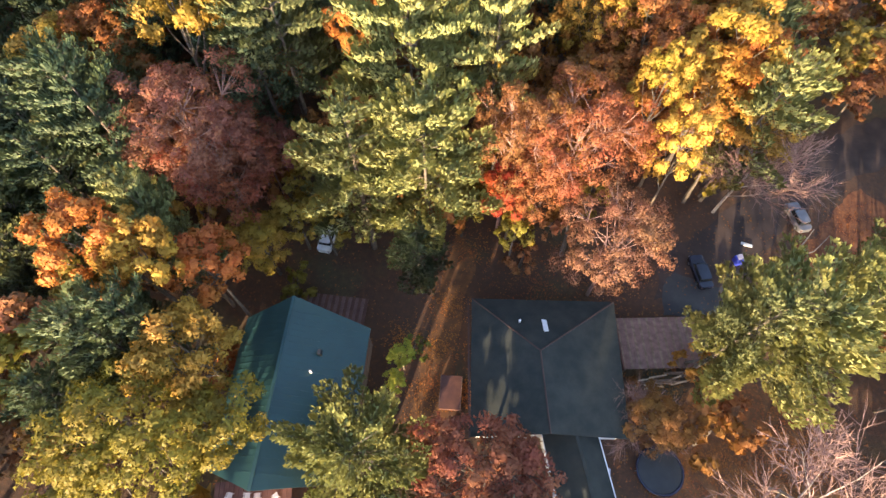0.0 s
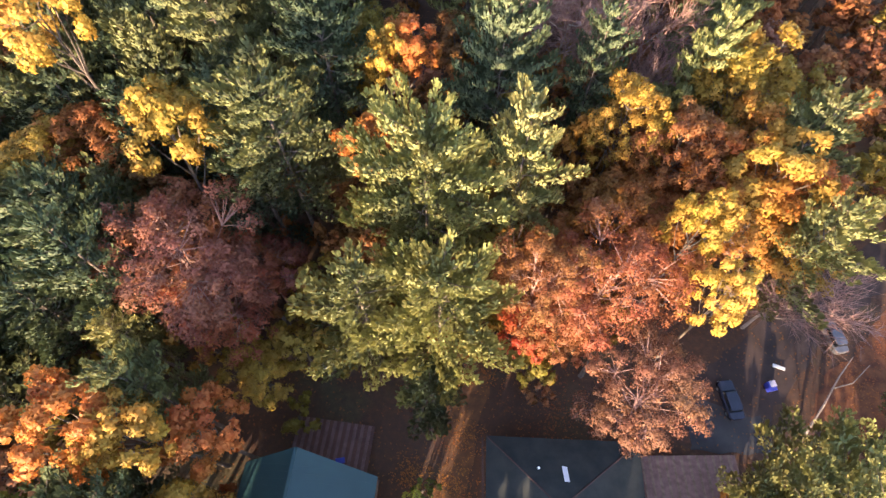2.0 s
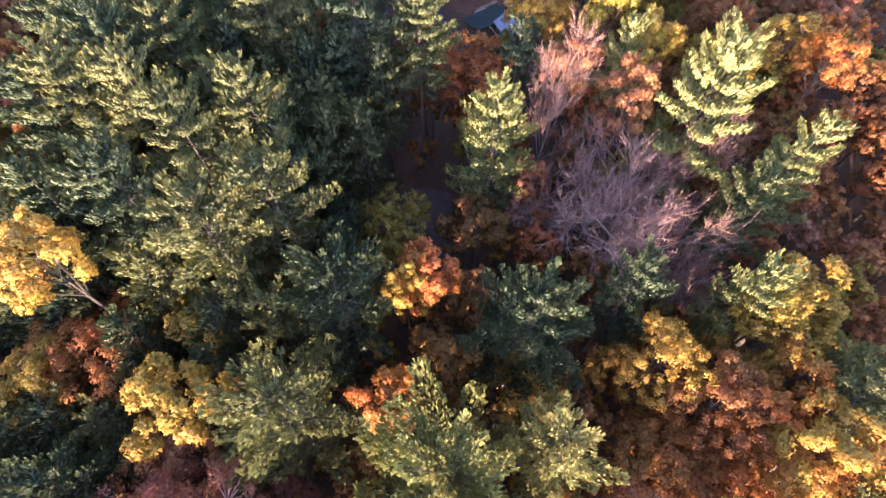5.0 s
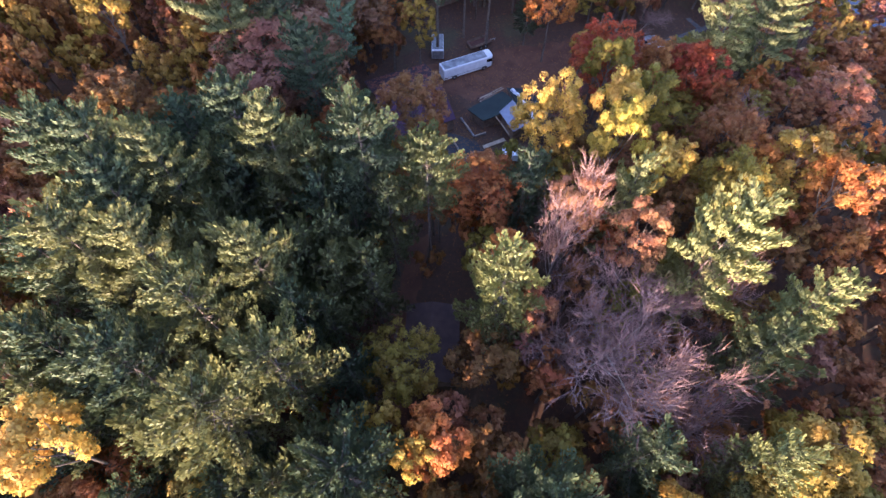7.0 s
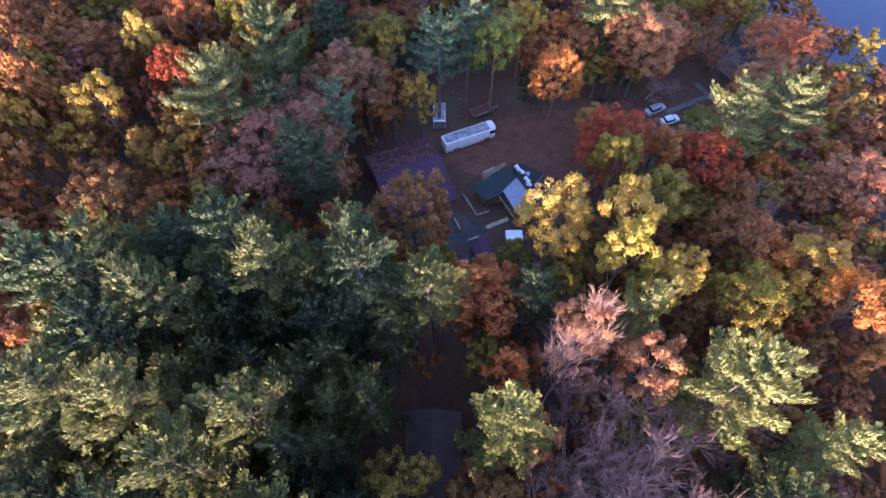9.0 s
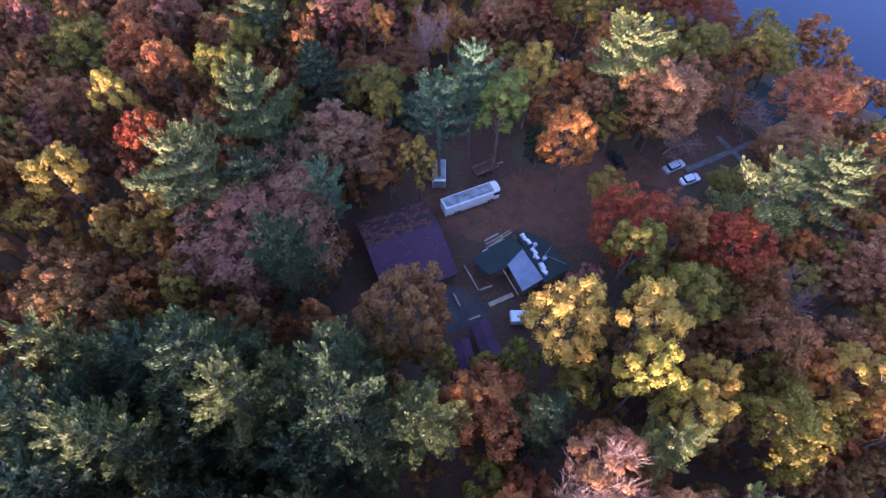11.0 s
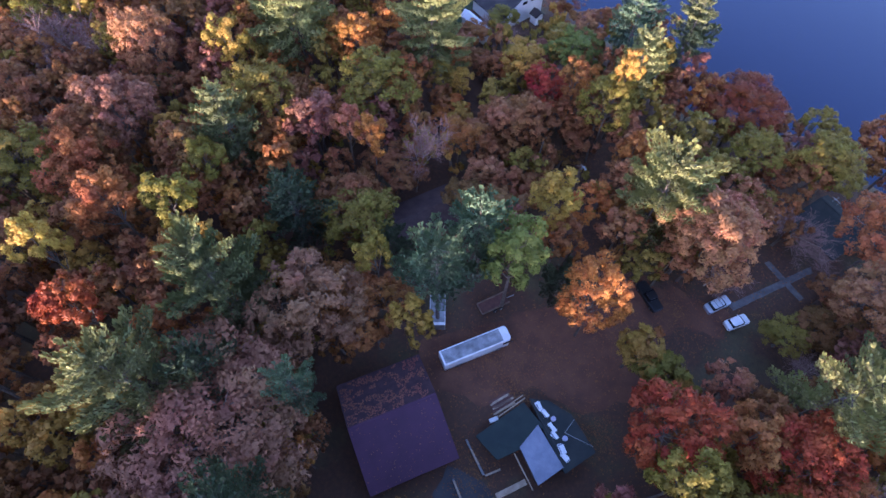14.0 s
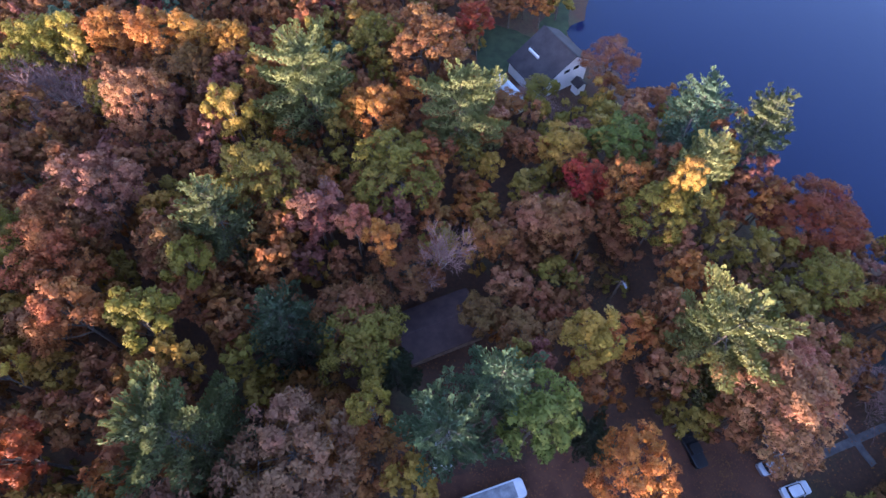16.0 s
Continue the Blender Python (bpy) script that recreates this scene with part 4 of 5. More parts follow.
for p, q in (((-5.0, 126.4), (-2.2, 121.5)), ((-2.2, 121.5), (0.2, 122.6)), ((-6.6, 121.0), (-5.2, 118.2))):
    a = math.atan2(q[1] - p[1], q[0] - p[0])
    w = thing("low_wall", "low pale concrete foundation wall in the yard", "wall", (p[0] + q[0]) / 2, (p[1] + q[1]) / 2, 0, math.degrees(a), "foundation walls")
    box("footing", w, CONCRETE, (0, 0, 0.22), (math.hypot(q[0] - p[0], q[1] - p[1]) - 0.31, 0.3, 0.44), 0, 0.03)
    for k in (-1, 1):
        box("block", w, PALEWOOD, (k * 0.6, 0, 0.49), (1.1, 0.26, 0.1), 0, 0.02)
jr = random.Random(21)
for i in range(8):
    t = i / 7
    x, y = 5.4 + 3.4 * t + jr.uniform(-0.2, 0.2), 131.0 - 6.6 * t + jr.uniform(-0.15, 0.15)
    if i % 3 == 2:
        b1 = thing("bucket", "white plastic bucket on the dark low roof", "bucket", x + 0.9, y + 0.3, 2.96, 0, "building litter")
        bm = bmesh.new()
        bmesh.ops.create_cone(bm, cap_ends=True, segments=12, radius1=0.28, radius2=0.36, depth=0.7)
        bmesh.ops.translate(bm, verts=bm.verts, vec=(0, 0, 0.36))
        part("tub", bm, WHITE, b1)
        bm = bmesh.new()
        bmesh.ops.create_cone(bm, cap_ends=True, segments=12, radius1=0.38, radius2=0.36, depth=0.06)
        bmesh.ops.translate(bm, verts=bm.verts, vec=(0, 0, 0.74))
        part("lid", bm, LILAC, b1)
    else:
        b1 = thing("insulation_board", "white building boards stacked on the dark low roof", "board", x, y, 2.96, jr.uniform(-75, -45), "building litter")
        for k in range(3):
            box("sheet", b1, WHITE if k != 1 else BLUEWHITE, (jr.uniform(-.1, .1), jr.uniform(-.1, .1), 0.06 + k * 0.105 + i * 0.004), (jr.uniform(0.8, 1.5), jr.uniform(0.4, 0.7), 0.10), jr.uniform(-.15, .15), 0.015)
lum = thing("lumber_stack", "stack of sawn reddish planks on the ground", "lumber", 0.2, 131.9, 0, 32)
for i in range(18):
    box("plank", lum, PALEWOOD if i % 4 == 0 else (REDWOOD if i % 2 else TIMBER), (jr.uniform(-0.3, 0.3), -0.9 + (i % 6) * 0.36, 0.07 + (i // 6) * 0.13), (jr.uniform(2.6, 3.8), 0.30, 0.11), jr.uniform(-0.06, 0.06), 0.01)
box("crate", thing("crate", "small white crate on the ground", "crate", -1.0, 129.3, 0, 25), WHITE, (0, 0, 0.3), (1.3, 0.6, 0.6), 0, 0.04)
for x, y, a, l in ((1.6, 120.1, 28, 4.6), (-2.8, 116.6, 25, 2.1)):
    b1 = thing("board", "long pale board lying in the yard", "board", x, y, 0.065, a, "loose boards")
    box("board", b1, PALEWOOD, (0, 0, 0.1), (l, 0.3 if l < 3 else 0.8, 0.1), 0, 0.01)

# long low sheds
for a, b2, w in (((-2.1, 115.1), (0.9, 107.4), 1.6), ((-4.9, 111.9), (-3.1, 105.6), 1.35)):
    gabled("shed", "long low shed with a dark plum roof", a, b2, 2.75, w, 2.3, w, 2.3, TIMBER, PURPLE, PURPLE, "shed", over=0.2)

# white cargo trailer
ct = thing("cargo_trailer", "small white box trailer in the yard", "trailer", 4.5, 116.6, 0, 4)
box("body", ct, WHITE, (0, 0, 1.2), (3.0, 2.0, 1.5), 0, 0.08)
box("roof", ct, WHITE, (0, 0, 1.98), (2.9, 1.9, 0.06), 0, 0.02)
for sy in (-1, 1):
    wheel(ct, -0.3, sy * 0.95, 0.33, 0.2)
rod("drawbar", ct, STEEL, (1.4, 0, 0.5), (2.5, 0, 0.45), 0.06, 6)
rod("jack", ct, STEEL, (2.4, 0, 0.0), (2.4, 0, 0.6), 0.04, 6)

# the white bus
bus = thing("bus", "long white converted bus with a grimy roof", "bus", -4.2, 139.6, 0.05, 26.2, "parked vehicles")
bm = bmesh.new()
box_bm(bm, 0, 0, 1.75, 11.2, 2.5, 2.6)
nose = [e for e in bm.edges if abs(e.verts[0].co.z - e.verts[1].co.z) > 1 and e.verts[0].co.x > 0]
bmesh.ops.bevel(bm, geom=nose, offset=0.62, segments=5, profile=0.5, affect="EDGES")
bmesh.ops.bevel(bm, geom=[e for e in bm.edges if e.calc_face_angle(0) > 1.0], offset=0.14, segments=3, profile=0.5, affect="EDGES")
part("body", bm, WHITE, bus)
box("roof", bus, GRIMY, (-0.5, 0, 3.06), (9.6, 2.05, 0.06), 0, 0.03, label="grimy grey roof")
box("windscreen", bus, GLASS, (5.585, 0, 2.15), (0.06, 1.2, 1.0), 0, 0.02)
for sy in (-1, 1):
    box("windscreen", bus, GLASS, (5.415, sy * 0.905, 2.15), (0.06, 0.62, 1.0), sy * 0.62, 0.02)
for sy in (-1, 1):
    box("side_window", bus, GLASS, (4.7, sy * 1.24, 2.2), (1.2, 0.08, 0.75), 0, 0.03)
    box("stripe", bus, STEEL, (-0.6, sy * 1.245, 1.0), (9.0, 0.04, 0.12))
    for x in (-3.2, 3.6):
        box("wheel_arch", bus, BLACK, (x, sy * 1.235, 0.72), (1.15, 0.06, 0.55), 0, 0.02)
        wheel(bus, x, sy * 1.12, 0.48, 0.28)
    rod("mirror", bus, BLACK, (5.5, sy * 1.3, 2.0), (5.7, sy * 1.5, 2.4), 0.06, 6)
box("bumper", bus, STEEL, (5.64, 0, 0.65), (0.12, 1.3, 0.3), 0, 0.04)
box("marking", bus, REDWOOD, (-5.1, -1.255, 0.9), (0.9, 0.02, 0.18))
box("cab_roof", bus, WHITE, (4.75, 0, 3.07), (0.9, 1.7, 0.09), 0, 0.04)
for x in (-3.4, 0.4):
    box("roof_vent", bus, GRIMY, (x, 0, 3.14), (0.6, 0.6, 0.12), 0, 0.03)

# box trailer beside it
bt = thing("box_trailer", "white box trailer with a dirty rusty roof", "trailer", -10.4, 145.3, 0, 3)
box("body", bt, WHITE, (0, 0, 1.45), (2.5, 5.2, 2.1), 0, 0.06)
box("roof", bt, GRIMY, (0, 0.2, 2.53), (2.3, 4.7, 0.06), 0, 0.02)
box("end_frame", bt, STEEL, (0, -2.62, 1.45), (2.3, 0.06, 1.9), 0, 0.02)
for sy in (-1, 1):
    box("mudguard", bt, BLACK, (sy * 1.28, 0, 0.75), (0.10, 1.8, 0.1), 0, 0.02)
    box("support", bt, STEEL, (sy * 1.0, -2.0, 0.2), (0.12, 0.12, 0.4))
    box("support", bt, STEEL, (sy * 1.0, 2.0, 0.2), (0.12, 0.12, 0.4))

# tipping trailer
tt = thing("tipping_trailer", "rusty brown tipping trailer by the trees", "trailer", -1.5, 147.6, 0, 30)
box("floor", tt, REDWOOD, (0, 0, 0.85), (5.0, 2.0, 0.14), 0, 0.02)
for sy in (-1, 1):
    box("side_board", tt, TIMBER, (0, sy * 1.0, 1.2), (5.0, 0.08, 0.6), 0, 0.01)
    for x in (-0.2, 0.9):
        wheel(tt, x, sy * 1.15, 0.42, 0.22)
box("end_board", tt, TIMBER, (-2.5, 0, 1.2), (0.08, 1.9, 0.6), 0, 0.01)
rod("drawbar", tt, STEEL, (2.4, 0, 0.7), (4.0, 0, 0.5), 0.07, 6)
rod("prop", tt, STEEL, (3.9, 0, 0.0), (3.9, 0, 0.6), 0.04, 6)

# cars by the walk
car("parked_car", "silver estate car with roof bars by the walk", 35.1, 149.95, 29, 4.5, 1.8, 1.6, SILVER, rack=True)
car("parked_car", "white hatchback parked beside a leafless bush", 37.6, 147.0, 24, 4.0, 1.75, 1.48, WHITE)
car("pickup_truck", "black pickup parked at the edge of the yard", 24.2, 150.7, 116, 5.6, 1.95, 1.75, BLACK, bed=True)
car("parked_car", "dark car with its tailgate under the red maple", 54.6, 130.3, 25, 4.4, 1.8, 1.5, BLACK)
pole = thing("utility_pole", "grey wooden utility pole with a lamp head", "utility pole", 12.9, 172.0, 0)
rod("post", pole, TIMBER, (0, 0, 0), (0, 0, 7.6), 0.14, 8)
rod("crossarm", pole, TIMBER, (-0.9, 0, 7.1), (0.9, 0, 7.1), 0.07, 6)
box("transformer", pole, STEEL, (0.3, 0.25, 6.4), (0.4, 0.4, 0.8), 0, 0.1)
box("lamp_head", pole, STEEL, (0.5, -0.7, 7.4), (0.35, 0.9, 0.14), 0.4, 0.05)
gatepost = thing("flag_post", "thin grey post by the parked cars", "post", 34.6, 153.2, 0)
rod("post", gatepost, STEEL, (0, 0, 0), (0.4, -1.8, 1.6), 0.05, 6)

# other roofs
cabin = gabled("cabin", "dark lakeside cabin with a charcoal roof", (54.6, 169.6), (59.8, 161.6), 4.9, 3.0, 3.6, 6.4, 3.2, TIMBER, SLATE, SLATE, "cabin")
antenna = thing("aerial", "thin grey television aerial on the cabin roof", "aerial", 57.4, 165.8, 5.0, -57)
rod("mast", antenna, STEEL, (0, 0, -0.3), (0, 0, 1.5), 0.04, 6)
rod("boom", antenna, STEEL, (-3.4, 0, 1.4), (3.0, 0, 1.4), 0.05, 6)
for k in range(7):
    rod("crossbar", antenna, STEEL, (-2.9 + k * 0.85, -0.9 + 0.08 * k, 1.42), (-2.9 + k * 0.85, 0.9 - 0.08 * k, 1.42), 0.03, 5)
gabled("garage", "long brown shingled garage among the trees", (-19.2, 159.5), (-8.2, 166.0), 4.6, 4.2, 3.2, 4.2, 3.2, TIMBER, UMBER, UMBER, "garage")
gabled("house", "small house under a dark charcoal roof in the wood", (68.0, 119.0), (74.5, 123.5), 4.8, 3.6, 3.4, 3.6, 3.4, SIDING, SLATE, SLATE)
lh = gabled("house", "lakeside house with grey roof and white siding", (-1.6, 228.3), (5.3, 220.0), 8.0, 4.5, 5.2, 8.6, 2.9, SIDING, GREYROOF, GREYROOF, over=0.4)
box("dormer", lh, SIDING, (3.4, -4.6, 5.35), (3.2, 0.35, 0.7), 0, 0.04)
for y in (-1.4, 1.0):
    box("window", lh, GLASS, (10.43, y, 4.6), (0.08, 1.3, 0.7), 0, 0.02)
box("window", lh, GLASS, (10.43, -2.9, 1.8), (0.08, 0.7, 1.2), 0, 0.02)
box("window", lh, GLASS, (10.43, -4.0, 1.8), (0.08, 0.7, 1.2), 0, 0.02)
gabled("annexe", "small white annexe with a low grey roof", (6.2, 220.2), (7.8, 218.3), 3.0, 1.3, 2.2, 1.3, 2.2, SIDING, GREYROOF, GREYROOF, "annexe", over=0.3)
gabled("annexe", "small white entrance wing of the lakeside house", (-9.4, 217.4), (-4.0, 211.2), 3.9, 1.3, 3.0, 1.3, 3.0, SIDING, SIDING, SIDING, "annexe", over=0.3)
dock = thing("boat_dock", "grey plank dock at the lake edge", "dock", 10.5, 214.5, 0.0, 40)
for k in range(10):
    box("plank", dock, TIMBER, (k * 0.5, 0, -0.35), (0.46, 1.6, 0.08))
for k in (0.4, 4.2):
    for sy in (-1, 1):
        rod("post", dock, TIMBER, (k, sy * 0.7, -2.2), (k, sy * 0.7, -0.39), 0.08, 6)

snag = thing("dead_tree", "tall bare dead trunk with broken stubs", "dead tree", 6.4, 42.2, 0.0)
s = Soup()
tube(s, [(0, 0, 0), (0.1, 0, 6), (-0.1, 0.1, 12), (0.1, 0.2, 16.5)], [0.26, 0.21, 0.15, 0.06], 7)
for z, a, l in ((9.0, 0.4, 1.6), (11.5, 2.9, 1.9), (13.2, 5.2, 1.2), (14.8, 1.4, 1.4), (7.2, 3.8, 1.0)):
    tube(s, [(0, 0, z), (l * 0.6 * math.cos(a), l * 0.6 * math.sin(a), z + 0.2), (l * math.cos(a), l * math.sin(a), z + 0.1)], [0.06, 0.04, 0.015], 4)
o = new("trunk", s.mesh("trunk", PALE_BARK))
o.parent = snag

# ---- the wood ----
tree("pine", "palepine", -3.3, 41.8, 31.8, 7.5)
tree("pine", "palepine", 5.5, 44.6, 32.1, 4.4)
tree("pine", "pine", -17.4, 46.6, 30.9, 5.4)
tree("pine", "pine", -8.6, 32.0, 25.8, 5.5)
tree("pine", "palepine", -1.7, 32.0, 26.8, 6.9)
tree("pine", "bluepine", -2.6, 26.8, 13.8, 3.6)
tree("pine", "bluepine", -32.9, 34.6, 28.3, 4.5)
tree("pine", "pine", -25.0, 23.8, 27.2, 3.4)
tree("pine", "palepine", 34.7, 40.5, 23.7, 5.5)
tree("pine", "pine", 36.0, 51.3, 26.2, 5.5)
tree("broad", "yellow", 23.9, 33.4, 24.4, 3.0)
tree("broad", "gold", 22.1, 39.6, 26.5, 2.9)
tree("broad", "orange", 30.0, 44.3, 22.5, 5.0)
tree("broad", "russet", 7.0, 34.9, 25.4, 5.1)
tree("broad", "russet", 13.9, 35.6, 23.8, 7.2)
tree("broad", "mauve", 17.8, 25.9, 18.6, 6.2)
tree("broad", "red", 7.9, 32.4, 16.3, 3.2)
tree("broad", "mauve", -25.8, 36.5, 24.4, 8.2)
tree("broad", "russet", -23.9, 34.8, 19.3, 6.8)
tree("broad", "gold", -28.4, 46.2, 29.5, 4.7)
tree("broad", "gold", 17.6, 54.4, 24.1, 5.1)
tree("broad", "gold", 31.1, 58.9, 24.3, 6.3)
tree("broad", "orange", -28.8, 21.9, 26.9, 4.3)
tree("broad", "gold", -24.5, 20.1, 25.9, 3.6)
tree("broad", "orange", -21.0, 20.8, 20.6, 3.8)
tree("broad", "gold", -21.4, 13.3, 21.9, 4.5)
tree("broad", "olive", -24.2, 7.2, 22.2, 6.6)
tree("broad", "olive", -19.3, 7.8, 18.6, 4.5)
tree("pine", "pine", 27.4, 16.1, 23.5, 3.8)
tree("pine", "palepine", 31.7, 16.6, 20.8, 7.6)
tree("pine", "palepine", -6.9, 5.8, 16.8, 6.0)
tree("broad", "wine", 4.0, 4.6, 14.4, 6.8)
tree("pine", "bluepine", -27.8, 14.0, 24.2, 4.0)
tree("pine", "bluepine", -25.2, 15.3, 24.5, 3.5)
tree("pine", "pine", -26.8, 62.1, 34.7, 5.1)
tree("pine", "pine", -21.8, 66.7, 34.0, 4.9)
tree("pine", "bluepine", -36.7, 66.6, 34.2, 4.7)
tree("pine", "bluepine", -14.4, 57.7, 31.0, 5.3)
tree("broad", "yellow", -42.1, 58.6, 31.9, 4.8)
tree("broad", "orange", -6.4, 61.7, 25.5, 4.2)
tree("pine", "bluepine", 3.7, 55.7, 32.1, 5.8)
tree("pine", "bluepine", 15.0, 61.4, 27.8, 3.9)
tree("pine", "palepine", 26.9, 61.0, 28.1, 3.9)
tree("pine", "palepine", 25.2, 83.7, 34.6, 5.7)
tree("pine", "palepine", 36.7, 78.8, 28.8, 3.6)
tree("pine", "pine", 30.2, 73.3, 26.9, 4.4)
tree("pine", "palepine", 0.6, 78.8, 31.9, 5.0)
tree("bare", "mauve", 13.7, 77.7, 26.2, 7.8)
tree("bare", "mauve", 20.4, 71.0, 25.4, 5.6)
tree("broad", "rust", -43.1, 53.6, 17.9, 7.4)
tree("broad", "brown", -4.4, 56.2, 18.8, 4.8)
tree("broad", "orange", -10.2, 49.8, 23.8, 3.8)
tree("broad", "brown", 22.8, 50.6, 23.5, 5.6)
tree("broad", "gold", 31.5, 46.7, 25.4, 5.0)
tree("broad", "yellow", -8.7, 60.2, 25.3, 2.8)
tree("pine", "bluepine", -53.1, 92.6, 34.9, 4.6)
tree("pine", "bluepine", -48.9, 92.6, 34.1, 4.3)
tree("pine", "pine", -46.7, 79.5, 33.4, 5.1)
tree("pine", "bluepine", -44.1, 85.8, 34.2, 4.4)
tree("pine", "pine", -39.9, 90.1, 34.2, 3.9)
tree("pine", "bluepine", -33.8, 99.2, 33.3, 4.8)
tree("pine", "pine", -28.6, 95.6, 33.6, 4.0)
tree("pine", "bluepine", -17.1, 94.6, 33.5, 5.4)
tree("pine", "pine", -9.1, 94.3, 30.5, 4.2)
tree("pine", "pine", -39.1, 79.3, 34.3, 3.8)
tree("pine", "pine", -31.3, 72.6, 35.4, 4.2)
tree("pine", "pine", -26.2, 77.8, 34.2, 3.8)
tree("pine", "bluepine", -51.0, 79.0, 31.6, 4.6)
tree("broad", "brown", -12.4, 109.3, 24.4, 6.6)
tree("broad", "rust", -1.5, 98.0, 21.7, 6.2)
tree("pine", "bluepine", 4.2, 96.5, 26.2, 4.0)
tree("broad", "salmon", 10.5, 91.7, 27.8, 4.4)
tree("pine", "palepine", 17.1, 93.3, 29.2, 3.3)
tree("broad", "yellow", 22.0, 97.1, 27.1, 3.9)
tree("broad", "brown", 35.2, 109.2, 22.7, 5.8)
tree("broad", "gold", 44.7, 103.5, 23.3, 4.8)
tree("broad", "orange", 47.6, 97.3, 24.5, 4.7)
tree("broad", "salmon", 60.6, 125.1, 14.5, 7.0)
tree("broad", "olive", 33.3, 97.2, 25.9, 5.5)
tree("broad", "salmon", 18.4, 86.5, 28.9, 4.1)
tree("broad", "olive", 24.2, 113.9, 24.1, 4.4)
tree("bare", "mauve", 26.0, 81.4, 22.9, 4.2)
tree("bare", "mauve", 8.0, 86.3, 30.8, 4.1)
tree("pine", "bluepine", -28.1, 114.3, 29.5, 4.2)
tree("broad", "dusk", -33.5, 123.6, 22.9, 12.5)
tree("pine", "pine", -38.1, 139.7, 29.9, 6.0)
tree("pine", "pine", -45.1, 168.1, 25.2, 5.4)
tree("pine", "pine", -43.6, 126.3, 30.8, 6.2)
tree("pine", "bluepine", -32.3, 155.1, 21.9, 5.3)
tree("pine", "spruce", -10.3, 143.9, 25.6, 5.2)
tree("pine", "spruce", -5.0, 150.2, 27.8, 4.4)
tree("pine", "palepine", 22.8, 161.3, 23.0, 7.2)
tree("pine", "palepine", 39.2, 131.0, 25.4, 5.5)
tree("pine", "pine", 48.3, 134.0, 24.3, 5.9)
tree("broad", "dusk", -26.9, 140.8, 21.8, 7.9)
tree("broad", "yellow", 7.8, 109.6, 26.2, 5.9)
tree("broad", "olive", 18.0, 119.3, 24.7, 4.2)
tree("broad", "yellow", 17.7, 108.6, 27.8, 4.6)
tree("broad", "red", 18.6, 127.0, 22.7, 6.2)
tree("broad", "rust", 28.1, 125.8, 20.4, 4.1)
tree("broad", "red", 34.4, 123.6, 20.5, 6.3)
tree("broad", "rust", 37.9, 119.8, 16.0, 5.1)
tree("broad", "orange", 11.7, 143.3, 20.9, 5.2)
tree("broad", "salmon", 29.4, 154.2, 21.2, 7.4)
tree("broad", "olive", 54.1, 173.5, 14.8, 6.2)
tree("broad", "maroon", 43.6, 186.0, 12.5, 8.8)
tree("broad", "rust", 57.0, 157.0, 17.0, 7.5)
tree("broad", "green", -0.1, 147.4, 24.4, 5.0)
tree("broad", "gold", 5.8, 158.8, 20.6, 4.2)
tree("broad", "olive", -18.6, 145.4, 22.9, 3.0)
tree("broad", "yellow", -63.9, 143.5, 25.3, 3.3)
tree("broad", "maroon", -54.6, 135.4, 25.5, 4.1)
tree("broad", "gold", -63.4, 125.6, 26.5, 4.6)
tree("broad", "brown", -56.4, 109.9, 24.0, 6.4)
tree("pine", "palepine", -40.6, 196.5, 24.8, 7.8)
tree("pine", "palepine", -15.0, 196.1, 22.3, 6.7)
tree("broad", "orange", -29.0, 195.5, 17.8, 5.5)
tree("broad", "salmon", -66.2, 189.3, 22.1, 5.9)
tree("broad", "gold", -50.8, 188.1, 21.8, 4.1)
tree("broad", "olive", -24.3, 182.6, 19.2, 7.3)
tree("pine", "palepine", 22.5, 188.6, 22.0, 4.8)
tree("pine", "spruce", 22.9, 200.0, 22.5, 5.5)
tree("pine", "pine", 33.2, 198.8, 22.5, 5.3)
tree("broad", "rust", 11.6, 185.6, 19.4, 2.9)
tree("broad", "red", 5.8, 187.9, 14.4, 4.3)
tree("broad", "gold", 2.5, 194.0, 14.2, 4.5)
tree("broad", "green", 13.2, 197.6, 15.0, 6.0)
tree("broad", "gold", -8.7, 190.0, 11.7, 2.5)
tree("broad", "salmon", -1.0, 179.1, 14.7, 3.7)
tree("broad", "olive", 17.0, 181.0, 18.1, 5.4)
tree("broad", "mauve", -33.5, 173.2, 19.2, 4.8)
tree("broad", "salmon", -27.3, 171.4, 19.8, 2.8)
tree("broad", "orange", -22.4, 168.8, 20.5, 3.1)
tree("bare", "mauve", -16.1, 169.7, 19.2, 3.5)
tree("broad", "rust", -8.8, 173.9, 16.2, 3.4)
tree("broad", "olive", -42.2, 177.4, 22.2, 6.4)
tree("broad", "dusk", -65.0, 170.5, 22.1, 6.4)
tree("broad", "rust", -57.1, 151.5, 24.7, 4.6)
tree("broad", "olive", -48.8, 151.3, 24.0, 4.4)
tree("broad", "olive", -46.3, 160.6, 21.7, 3.6)
tree("broad", "brown", -26.2, 158.8, 15.8, 6.2)
tree("broad", "brown", -49.8, 164.5, 20.4, 4.3)
tree("broad", "brown", -67.7, 165.8, 22.0, 5.7)
tree("broad", "yellow", -84.1, 200.9, 20.4, 4.2)
tree("broad", "orange", -78.9, 204.8, 20.5, 4.8)
tree("broad", "orange", -71.8, 205.9, 20.5, 4.8)
tree("broad", "orange", -65.1, 206.9, 20.5, 4.8)
tree("broad", "orange", -57.5, 206.4, 20.4, 4.2)
tree("broad", "olive", -91.0, 201.1, 20.7, 6.6)
tree("broad", "brown", -24.5, 213.4, 18.8, 8.0)
tree("broad", "olive", -32.5, 212.4, 18.6, 5.6)
